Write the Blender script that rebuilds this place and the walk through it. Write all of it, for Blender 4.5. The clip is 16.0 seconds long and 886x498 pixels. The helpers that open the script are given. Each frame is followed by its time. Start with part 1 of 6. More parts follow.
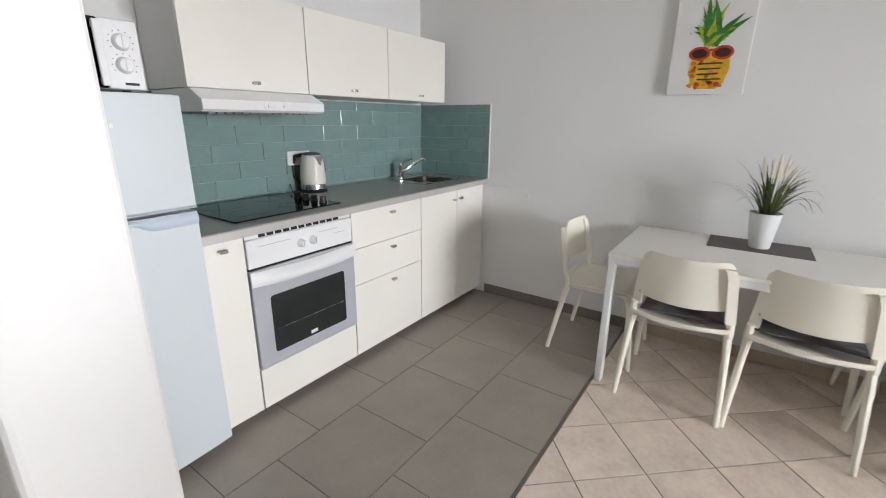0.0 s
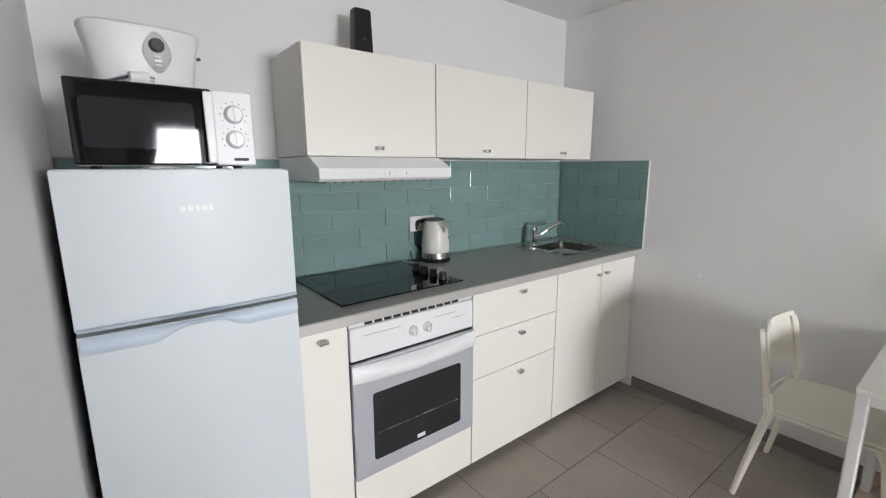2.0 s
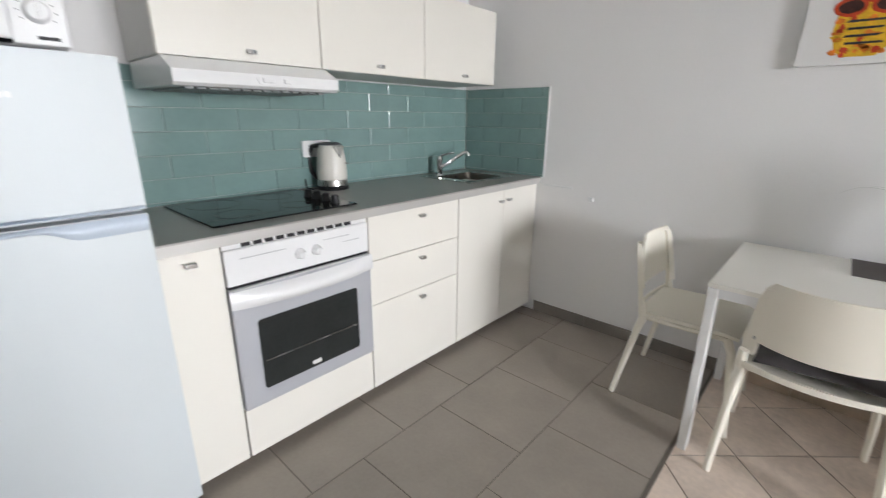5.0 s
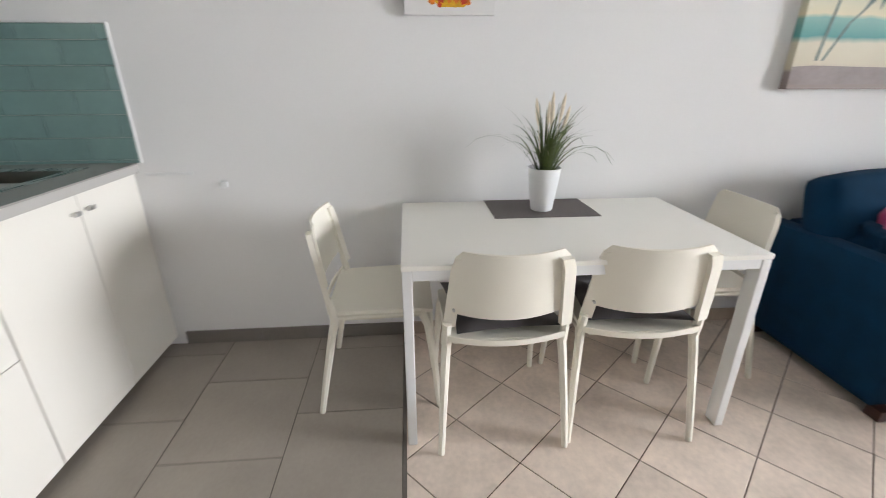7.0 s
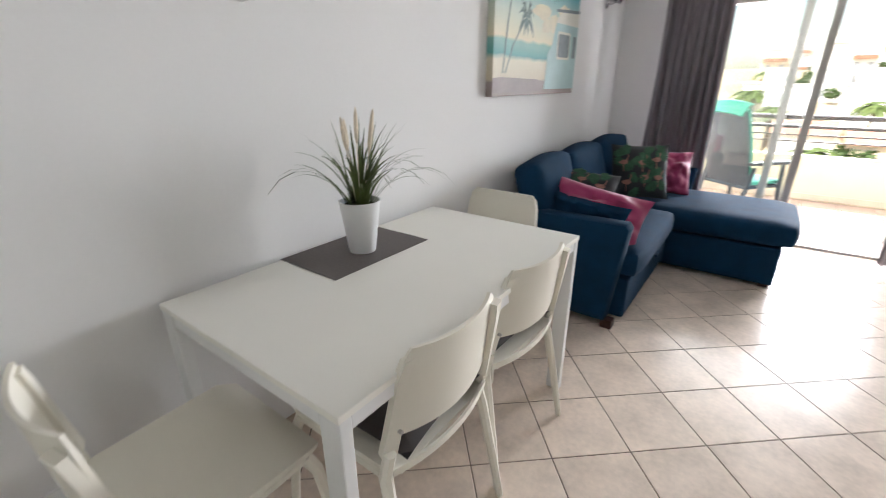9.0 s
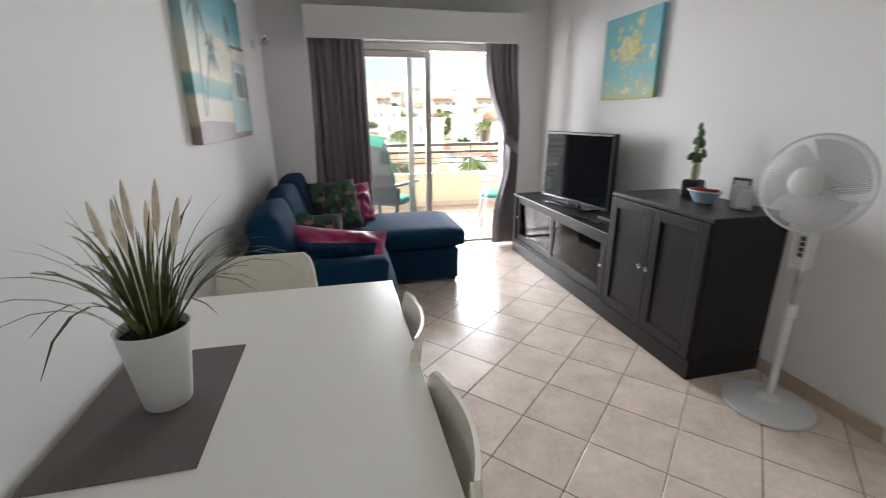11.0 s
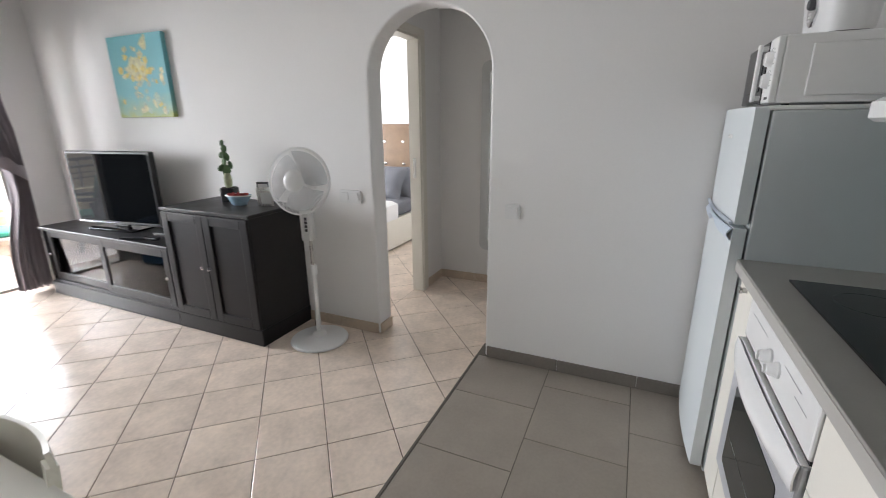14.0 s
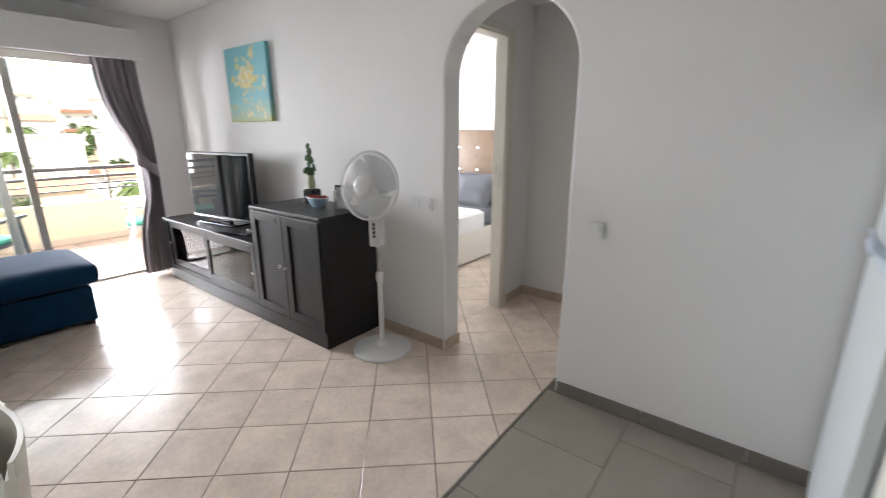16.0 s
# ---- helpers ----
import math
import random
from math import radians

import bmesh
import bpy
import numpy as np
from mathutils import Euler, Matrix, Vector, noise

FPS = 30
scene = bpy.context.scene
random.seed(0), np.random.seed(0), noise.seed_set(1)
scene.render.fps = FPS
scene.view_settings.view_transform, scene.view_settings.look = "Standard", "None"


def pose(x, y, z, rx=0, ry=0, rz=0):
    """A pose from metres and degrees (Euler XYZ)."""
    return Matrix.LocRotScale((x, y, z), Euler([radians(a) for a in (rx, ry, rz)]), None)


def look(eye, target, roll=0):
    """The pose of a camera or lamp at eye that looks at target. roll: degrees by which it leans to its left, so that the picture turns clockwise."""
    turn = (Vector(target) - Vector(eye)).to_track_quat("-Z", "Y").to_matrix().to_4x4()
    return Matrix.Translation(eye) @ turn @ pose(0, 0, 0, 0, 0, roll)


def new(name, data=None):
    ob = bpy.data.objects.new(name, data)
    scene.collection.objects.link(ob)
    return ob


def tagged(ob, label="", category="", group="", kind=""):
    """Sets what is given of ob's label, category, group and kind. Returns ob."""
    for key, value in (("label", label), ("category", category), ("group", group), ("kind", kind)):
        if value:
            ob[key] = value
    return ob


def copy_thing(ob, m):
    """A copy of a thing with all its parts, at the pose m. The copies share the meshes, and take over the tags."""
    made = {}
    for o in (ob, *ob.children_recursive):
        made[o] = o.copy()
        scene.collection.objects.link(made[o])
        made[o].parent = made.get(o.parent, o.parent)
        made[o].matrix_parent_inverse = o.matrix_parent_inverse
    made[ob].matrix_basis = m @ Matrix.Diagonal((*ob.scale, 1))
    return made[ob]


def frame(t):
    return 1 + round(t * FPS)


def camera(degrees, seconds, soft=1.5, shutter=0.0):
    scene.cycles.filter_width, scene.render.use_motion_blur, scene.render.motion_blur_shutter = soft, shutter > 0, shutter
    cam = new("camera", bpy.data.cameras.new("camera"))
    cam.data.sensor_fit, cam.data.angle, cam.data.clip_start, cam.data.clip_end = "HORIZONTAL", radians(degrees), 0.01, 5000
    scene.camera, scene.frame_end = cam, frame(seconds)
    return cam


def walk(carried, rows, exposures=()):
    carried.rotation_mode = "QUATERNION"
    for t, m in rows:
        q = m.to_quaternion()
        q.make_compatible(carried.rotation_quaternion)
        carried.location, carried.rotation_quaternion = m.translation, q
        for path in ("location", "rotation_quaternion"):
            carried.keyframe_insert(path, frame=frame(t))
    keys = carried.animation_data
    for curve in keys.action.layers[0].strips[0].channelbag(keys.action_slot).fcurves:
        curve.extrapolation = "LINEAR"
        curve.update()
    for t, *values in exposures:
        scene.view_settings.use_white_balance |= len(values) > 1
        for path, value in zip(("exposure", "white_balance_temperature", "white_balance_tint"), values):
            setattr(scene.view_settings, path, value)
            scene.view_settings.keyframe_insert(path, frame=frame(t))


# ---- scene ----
cam = camera(91.6, 16.0, soft=0.9, shutter=0.5)
PATH = [
    (0, (2.964, 2.316, 1.377), (1.395, 1.216, 0.804), 0.5),
    (0.5, (2.882, 2.232, 1.394), (1.375, 1.034, 0.85), 0.2),
    (1, (2.734, 2.072, 1.401), (1.343, 0.728, 0.893), 0.2),
    (1.5, (2.665, 1.985, 1.429), (1.386, 0.515, 0.979), 0.3),
    (2, (2.652, 1.997, 1.456), (1.441, 0.45, 1.083), -0.2),
    (2.5, (2.664, 2.023, 1.469), (1.48, 0.447, 1.131), -0.6),
    (3, (2.663, 2.041, 1.461), (1.494, 0.461, 1.089), -0.9),
    (5.5, (2.434, 2.074, 1.286), (0.854, 1.052, 0.607), 1.3),
    (6, (2.314, 2.008, 1.277), (0.546, 1.384, 0.58), 0.9),
    (6.5, (2.165, 1.957, 1.279), (0.313, 1.73, 0.559), 0.5),
    (7, (2.013, 1.84, 1.292), (0.161, 1.987, 0.551), -0.1),
    (7.5, (1.923, 1.611, 1.327), (0.148, 2.156, 0.583), -0.9),
    (8, (1.732, 1.47, 1.321), (0.12, 2.384, 0.57), -0.3),
    (8.2, (1.628, 1.451, 1.311), (0.103, 2.503, 0.559), -0.2),
    (10.3, (0.886, 1.409, 1.354), (0.714, 3.298, 0.719), -0.6),
    (10.5, (0.809, 1.432, 1.361), (0.814, 3.332, 0.739), -0.7),
    (11, (0.611, 1.474, 1.353), (1.045, 3.335, 0.762), -0.4),
    (11.5, (0.531, 1.396, 1.374), (1.312, 3.143, 0.794), -0.7),
    (12, (0.553, 1.215, 1.416), (1.594, 2.821, 0.836), -1.2),
    (12.5, (0.552, 1.058, 1.445), (1.824, 2.486, 0.861), -1.7),
    (13, (0.508, 0.989, 1.407), (2.006, 2.191, 0.847), -1.1),
    (13.5, (0.46, 0.893, 1.395), (2.112, 1.883, 0.857), -0.5),
    (14, (0.465, 1.004, 1.407), (2.219, 1.783, 0.846), -0.4),
    (14.5, (0.449, 1.077, 1.416), (2.254, 1.723, 0.847), 0.1),
    (15, (0.488, 1.039, 1.407), (2.282, 1.728, 0.853), 0.4),
    (15.5, (0.586, 0.85, 1.399), (2.282, 1.77, 0.874), 0.4),
    (16, (0.754, 0.952, 1.386), (2.278, 2.136, 0.858), -0.1),
]
EXPOSURES = [(0, 1.18), (2.5, 1.12), (5.5, 1.32), (8.2, 1.5), (10.3, 0.8), (12.5, 0.9), (14.5, 1.03), (16, 1.0)]
walk(cam, [(t, look(eye, target, roll)) for t, eye, target, roll in PATH], EXPOSURES)

# ---- world, sun, large lights ----
world = bpy.data.worlds.new("world")
scene.world = world
world.use_nodes = True
_n = world.node_tree.nodes
_sky = _n.new("ShaderNodeTexSky")
_sky.sky_type = 'NISHITA'
_sky.sun_disc = False
_sky.sun_elevation = radians(52)
_sky.sun_rotation = radians(215)
_sky.air_density, _sky.dust_density = 1.2, 2.0
world.node_tree.links.new(_sky.outputs[0], _n["Background"].inputs[0])
_n["Background"].inputs[1].default_value = 0.15

_d = bpy.data.lights.new("sun", "SUN")
_d.energy, _d.angle, _d.color = 5.0, radians(0.6), (1.0, 0.95, 0.87)
sun = new("sun", _d)
sun.matrix_world = look((-22, -31, 50), (0, 0, 0))


def window_light(x, y, z, w, h, energy, colour, target):
    d = bpy.data.lights.new("window_daylight", "AREA")
    d.shape, d.size, d.size_y, d.energy, d.color = 'RECTANGLE', w, h, energy, colour
    ob = new("window_daylight", d)
    ob.matrix_world = look((x, y, z), target)
    return ob


window_light(1.50, 9.30, 1.58, 4.2, 1.95, 600, (0.918, 0.935, 1.0), (1.50, 0, 1.1))
window_light(1.40, 6.13, 1.03, 1.9, 1.96, 12, (0.918, 0.935, 1.0), (1.40, 0, 1.03))
window_light(4.10, 5.93, 1.45, 1.6, 1.2, 24, (0.97, 0.98, 1.0), (4.10, 2, 1.2))

W = 2.775          # arch wall
H = 2.44           # ceiling
YN = 5.95          # window wall


# ---- materials ----
def mat(name, colour, rough=0.5, metal=0.0, vary=0.06, scale=6.0, fine=60.0, bump=0.0, coat=0.0, spread=0.0,
        sheen=0.0, trans=0.0, ior=1.45, rough_vary=0.08, stretch=(1, 1, 1), alpha=1.0):
    m = bpy.data.materials.new(name)
    m.use_nodes = True
    nt = m.node_tree
    b = nt.nodes["Principled BSDF"]
    b.inputs["Metallic"].default_value = metal
    b.inputs["IOR"].default_value = ior
    b.inputs["Coat Weight"].default_value = coat
    b.inputs["Coat Roughness"].default_value = 0.08
    b.inputs["Sheen Weight"].default_value = sheen
    b.inputs["Transmission Weight"].default_value = trans
    b.inputs["Alpha"].default_value = alpha
    co = nt.nodes.new("ShaderNodeTexCoord")
    mp = nt.nodes.new("ShaderNodeMapping")
    mp.inputs["Scale"].default_value = stretch
    nt.links.new(co.outputs["Object"], mp.inputs[0])
    src = mp.outputs[0]
    if spread:
        inf = nt.nodes.new("ShaderNodeObjectInfo")
        ad = nt.nodes.new("ShaderNodeVectorMath")
        ad.operation = 'ADD'
        sc = nt.nodes.new("ShaderNodeMath")
        sc.operation = 'MULTIPLY'
        sc.inputs[1].default_value = 37.0
        nt.links.new(inf.outputs["Random"], sc.inputs[0])
        nt.links.new(mp.outputs[0], ad.inputs[0])
        nt.links.new(sc.outputs[0], ad.inputs[1])
        src = ad.outputs[0]
    big = nt.nodes.new("ShaderNodeTexNoise")
    big.inputs["Scale"].default_value, big.inputs["Detail"].default_value = scale, 5
    small = nt.nodes.new("ShaderNodeTexNoise")
    small.inputs["Scale"].default_value, small.inputs["Detail"].default_value = fine, 3
    nt.links.new(src, big.inputs["Vector"])
    nt.links.new(src, small.inputs["Vector"])
    mixf = nt.nodes.new("ShaderNodeMix")
    mixf.inputs[0].default_value = 0.35
    nt.links.new(big.outputs[0], mixf.inputs[2])
    nt.links.new(small.outputs[0], mixf.inputs[3])
    ramp = nt.nodes.new("ShaderNodeValToRGB")
    ramp.color_ramp.elements[0].position, ramp.color_ramp.elements[1].position = 0.3, 0.7
    lo = [max(0.0, c * (1 - vary)) for c in colour]
    hi = [min(1.0, c * (1 + vary)) for c in colour]
    ramp.color_ramp.elements[0].color, ramp.color_ramp.elements[1].color = (*lo, 1), (*hi, 1)
    nt.links.new(mixf.outputs[0], ramp.inputs[0])
    out = ramp.outputs[0]
    if spread:
        hsv = nt.nodes.new("ShaderNodeHueSaturation")
        mr = nt.nodes.new("ShaderNodeMapRange")
        mr.inputs[3].default_value, mr.inputs[4].default_value = 1 - spread, 1 + spread
        nt.links.new(inf.outputs["Random"], mr.inputs[0])
        nt.links.new(mr.outputs[0], hsv.inputs["Value"])
        nt.links.new(out, hsv.inputs["Color"])
        out = hsv.outputs[0]
    nt.links.new(out, b.inputs["Base Color"])
    rr = nt.nodes.new("ShaderNodeMapRange")
    rr.inputs[3].default_value, rr.inputs[4].default_value = max(0.0, rough - rough_vary), min(1.0, rough + rough_vary)
    nt.links.new(big.outputs[0], rr.inputs[0])
    nt.links.new(rr.outputs[0], b.inputs["Roughness"])
    if bump:
        bp = nt.nodes.new("ShaderNodeBump")
        bp.inputs["Strength"].default_value, bp.inputs["Distance"].default_value = bump, 0.004
        nt.links.new(mixf.outputs[0], bp.inputs["Height"])
        nt.links.new(bp.outputs[0], b.inputs["Normal"])
    return m


def glow(name, colour, strength):
    m = bpy.data.materials.new(name)
    m.use_nodes = True
    b = m.node_tree.nodes["Principled BSDF"]
    b.inputs["Base Color"].default_value = (*colour, 1)
    b.inputs["Emission Color"].default_value = (*colour, 1)
    b.inputs["Emission Strength"].default_value = strength
    return m


def banded(name, stops, axis, lo, hi, rough=0.6, noise_amount=0.06, noise_scale=5.0):
    """A painted ground whose colour runs along one axis of the object, loosened by brushy noise."""
    m = bpy.data.materials.new(name)
    m.use_nodes = True
    nt = m.node_tree
    b = nt.nodes["Principled BSDF"]
    b.inputs["Roughness"].default_value = rough
    co = nt.nodes.new("ShaderNodeTexCoord")
    sp = nt.nodes.new("ShaderNodeSeparateXYZ")
    nt.links.new(co.outputs["Object"], sp.inputs[0])
    mr = nt.nodes.new("ShaderNodeMapRange")
    mr.inputs[1].default_value, mr.inputs[2].default_value = lo, hi
    nt.links.new(sp.outputs[axis], mr.inputs[0])
    nz = nt.nodes.new("ShaderNodeTexNoise")
    nz.inputs["Scale"].default_value, nz.inputs["Detail"].default_value = noise_scale, 6
    nt.links.new(co.outputs["Object"], nz.inputs["Vector"])
    ma = nt.nodes.new("ShaderNodeMath")
    ma.operation = 'MULTIPLY_ADD'
    ma.inputs[1].default_value, ma.inputs[2].default_value = noise_amount * 2, -noise_amount
    nt.links.new(nz.outputs[0], ma.inputs[0])
    ad = nt.nodes.new("ShaderNodeMath")
    nt.links.new(mr.outputs[0], ad.inputs[0])
    nt.links.new(ma.outputs[0], ad.inputs[1])
    rp = nt.nodes.new("ShaderNodeValToRGB")
    el = rp.color_ramp.elements
    el[0].position, el[0].color = stops[0][0], (*stops[0][1], 1)
    el[1].position, el[1].color = stops[-1][0], (*stops[-1][1], 1)
    for p, c in stops[1:-1]:
        e = el.new(p)
        e.color = (*c, 1)
    nt.links.new(ad.outputs[0], rp.inputs[0])
    nt.links.new(rp.outputs[0], b.inputs["Base Color"])
    return m


def clear_glass(name, tint=(1, 1, 1), rough=0.0):
    m = bpy.data.materials.new(name)
    m.use_nodes = True
    nt = m.node_tree
    nt.nodes.remove(nt.nodes["Principled BSDF"])
    clear, gloss = nt.nodes.new("ShaderNodeBsdfTransparent"), nt.nodes.new("ShaderNodeBsdfGlossy")
    fres, mix = nt.nodes.new("ShaderNodeFresnel"), nt.nodes.new("ShaderNodeMixShader")
    clear.inputs[0].default_value = (*tint, 1)
    gloss.inputs["Roughness"].default_value = rough
    nt.links.new(fres.outputs[0], mix.inputs[0])
    nt.links.new(clear.outputs[0], mix.inputs[1])
    nt.links.new(gloss.outputs[0], mix.inputs[2])
    nt.links.new(mix.outputs[0], nt.nodes["Material Output"].inputs[0])
    return m


WALL = mat("wall_paint", (0.81, 0.80, 0.785), 0.75, vary=0.02, scale=1.2, fine=90, bump=0.12)
CEIL = mat("ceiling_paint", (0.86, 0.86, 0.85), 0.85, vary=0.02, scale=1.5, fine=120, bump=0.1)
BEIGE = mat("beige_floor_tile", (0.78, 0.66, 0.56), 0.23, vary=0.17, scale=7, fine=45, bump=0.03, spread=0.045, rough_vary=0.06)
BEIGE.node_tree.nodes["Principled BSDF"].inputs["Specular IOR Level"].default_value = 0.38
GREY = mat("grey_floor_tile", (0.33, 0.292, 0.25), 0.42, vary=0.10, scale=5, fine=70, bump=0.05, spread=0.05)
GROUT_B = mat("brown_grout", (0.16, 0.115, 0.085), 0.9, vary=0.15, fine=150, bump=0.2)
GROUT_G = mat("dark_grout", (0.16, 0.14, 0.12), 0.9, vary=0.15, fine=150, bump=0.2)
SKIRT = mat("beige_skirting_tile", (0.55, 0.44, 0.34), 0.3, vary=0.12, scale=9, spread=0.04)
TEAL = mat("teal_glazed_tile", (0.20, 0.305, 0.288), 0.13, vary=0.07, scale=8, fine=40, bump=0.05, coat=0.1, spread=0.06)
GROUT_T = mat("pale_teal_grout", (0.36, 0.42, 0.40), 0.85, vary=0.08, fine=150, bump=0.15)
CREAM = mat("cream_cabinet_foil", (0.83, 0.80, 0.725), 0.38, vary=0.02, scale=3, fine=200, bump=0.02)
CARCASS = mat("cabinet_carcass", (0.66, 0.65, 0.62), 0.5, vary=0.03)
WORKTOP = mat("grey_metal_worktop", (0.36, 0.345, 0.32), 0.34, metal=0.2, vary=0.06, scale=12, fine=250, bump=0.03)
STEEL = mat("brushed_steel", (0.55, 0.54, 0.52), 0.28, metal=1, vary=0.08, scale=8, fine=200, stretch=(1, 12, 1))
CHROME = mat("chrome", (0.75, 0.75, 0.76), 0.08, metal=1, vary=0.02, rough_vary=0.03)
ENAMEL = mat("white_enamel", (0.80, 0.80, 0.79), 0.22, vary=0.02, coat=0.2)
SILVER = mat("silver_grey_oven_front", (0.52, 0.53, 0.56), 0.3, metal=0.25, vary=0.04, fine=220)
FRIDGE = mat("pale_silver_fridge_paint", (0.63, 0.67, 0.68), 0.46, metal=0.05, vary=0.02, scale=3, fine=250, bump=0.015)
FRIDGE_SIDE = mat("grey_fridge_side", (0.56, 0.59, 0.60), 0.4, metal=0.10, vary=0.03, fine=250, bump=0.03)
HANDLEBLUE = mat("pale_blue_grey_plastic", (0.55, 0.62, 0.70), 0.35, vary=0.03)
BLACKGLASS = mat("black_glass", (0.006, 0.006, 0.007), 0.03, vary=0.1, rough_vary=0.005)
OVENGLASS = mat("smoked_oven_glass", (0.025, 0.028, 0.027), 0.06, vary=0.2, rough_vary=0.03)
BLACKPL = mat("black_plastic", (0.012, 0.012, 0.013), 0.4, vary=0.15)
DARKPL = mat("dark_grey_plastic", (0.06, 0.06, 0.065), 0.45, vary=0.1)
WHITEPL = mat("white_plastic", (0.78, 0.78, 0.77), 0.35, vary=0.02)
IVORY = mat("ivory_plastic", (0.74, 0.71, 0.64), 0.3, vary=0.03)
TABLE = mat("white_melamine", (0.88, 0.86, 0.79), 0.3, vary=0.015, scale=3, fine=180, bump=0.02, rough_vary=0.015)
TLEG = mat("white_lacquered_metal", (0.80, 0.80, 0.78), 0.32, vary=0.02)
CHAIR = mat("cream_chair_plastic", (0.85, 0.81, 0.70), 0.42, vary=0.025, scale=5, fine=250, bump=0.05)
PAD = mat("brown_grey_cloth", (0.07, 0.06, 0.058), 0.9, vary=0.2, fine=300, bump=0.3, sheen=0.3)
MATW = mat("taupe_woven_vinyl", (0.13, 0.112, 0.105), 0.7, vary=0.22, scale=120, fine=500, bump=0.4)
NAVY = mat("navy_sofa_fabric", (0.0045, 0.032, 0.072), 0.92, vary=0.22, scale=9, fine=380, bump=0.45, sheen=0.02)
NAVY.node_tree.nodes["Principled BSDF"].inputs["Specular IOR Level"].default_value = 0.15
PINK = mat("pink_satin_fabric", (0.36, 0.03, 0.12), 0.5, vary=0.15, scale=12, fine=300, bump=0.2, sheen=0.4)
BLACKWOOD = mat("black_brown_stained_pine", (0.011, 0.010, 0.011), 0.40, vary=0.35, scale=7, fine=60, bump=0.15, stretch=(1, 1, 9))
DARKFOOT = mat("dark_red_wood", (0.06, 0.02, 0.015), 0.4, vary=0.2)
CURTAIN = mat("grey_mauve_curtain", (0.265, 0.23, 0.25), 0.85, vary=0.12, scale=14, fine=420, bump=0.3, sheen=0.3)
ALU = mat("champagne_aluminium", (0.42, 0.40, 0.36), 0.4, metal=0.6, vary=0.05)
GLASS = clear_glass("window_glass", (0.97, 0.98, 0.97))
CGLASS = clear_glass("cabinet_glass", (0.9, 0.93, 0.93))
PARAPET = mat("cream_render", (0.62, 0.54, 0.37), 0.85, vary=0.05, scale=3, fine=120, bump=0.2)
RAIL = mat("dark_brown_rail_paint", (0.055, 0.045, 0.04), 0.45, vary=0.15)
AWNING = mat("sand_awning_canvas", (0.62, 0.46, 0.32), 0.9, vary=0.06, fine=200, bump=0.1)
BALC = mat("pink_beige_terrace_tile", (0.42, 0.31, 0.25), 0.5, vary=0.1, scale=8, spread=0.05)
LEAF = mat("plastic_grass_green", (0.075, 0.10, 0.026), 0.5, vary=0.45, scale=25, fine=90)
PLUME = mat("dry_cream_plume", (0.80, 0.70, 0.55), 0.9, vary=0.2, scale=60, fine=300, bump=0.4)
SOIL = mat("dark_soil", (0.03, 0.022, 0.015), 0.95, vary=0.5, scale=60, fine=200, bump=0.8)
CACTUS = mat("cactus_green", (0.07, 0.13, 0.05), 0.6, vary=0.3, scale=30, fine=120, bump=0.3)
BLUEPOT = mat("pale_blue_glazed_pot", (0.35, 0.50, 0.62), 0.2, vary=0.15, scale=30)
REDB = mat("red_berries", (0.35, 0.03, 0.03), 0.5, vary=0.3)
DOORW = mat("cream_white_door_paint", (0.76, 0.73, 0.66), 0.4, vary=0.02, bump=0.02)
HEADB = mat("brown_leatherette", (0.21, 0.14, 0.09), 0.45, vary=0.15, scale=10, fine=160, bump=0.15)
SHEET = mat("white_bedsheet", (0.78, 0.78, 0.78), 0.85, vary=0.04, scale=6, fine=200, bump=0.2)
GREYBED = mat("grey_bed_linen", (0.15, 0.155, 0.175), 0.85, vary=0.1, scale=7, fine=250, bump=0.25)
MIRROR = mat("mirror_silver", (0.86, 0.88, 0.88), 0.02, metal=1, vary=0.01, rough_vary=0.01)
FRAMEG = mat("satin_grey_frame", (0.60, 0.61, 0.60), 0.4, vary=0.03)
GREENC = mat("green_cushion", (0.05, 0.27, 0.19), 0.85, vary=0.25, scale=22, fine=200, bump=0.2)
RATTAN = mat("dark_resin_chair", (0.05, 0.055, 0.06), 0.5, vary=0.2)
GREYRES = mat("pale_grey_resin", (0.5, 0.5, 0.48), 0.5, vary=0.05)
FANW = mat("white_fan_plastic", (0.76, 0.76, 0.75), 0.35, vary=0.02)
BLADE = mat("translucent_fan_blade", (0.72, 0.74, 0.76), 0.25, vary=0.02, alpha=0.45)
CANVAS = mat("white_canvas", (0.78, 0.77, 0.75), 0.85, vary=0.02, fine=300, bump=0.25)
SCREEN = mat("glossy_tv_screen", (0.007, 0.008, 0.009), 0.03, vary=0.1, rough_vary=0.005)
SCREEN.node_tree.nodes["Principled BSDF"].inputs["Specular IOR Level"].default_value = 0.18
LOGO = mat("pale_badge", (0.78, 0.78, 0.76), 0.3, vary=0.02)
INK = mat("dark_print", (0.04, 0.04, 0.04), 0.6, vary=0.1)


# ---- mesh helpers ----
def thing(name, x, y, z, label, category, group="", kind="", rz=0, rx=0, ry=0):
    e = new(name)
    e.empty_display_size = 0.1
    e.matrix_basis = pose(x, y, z, rx, ry, rz)
    return tagged(e, label, category, group, kind)


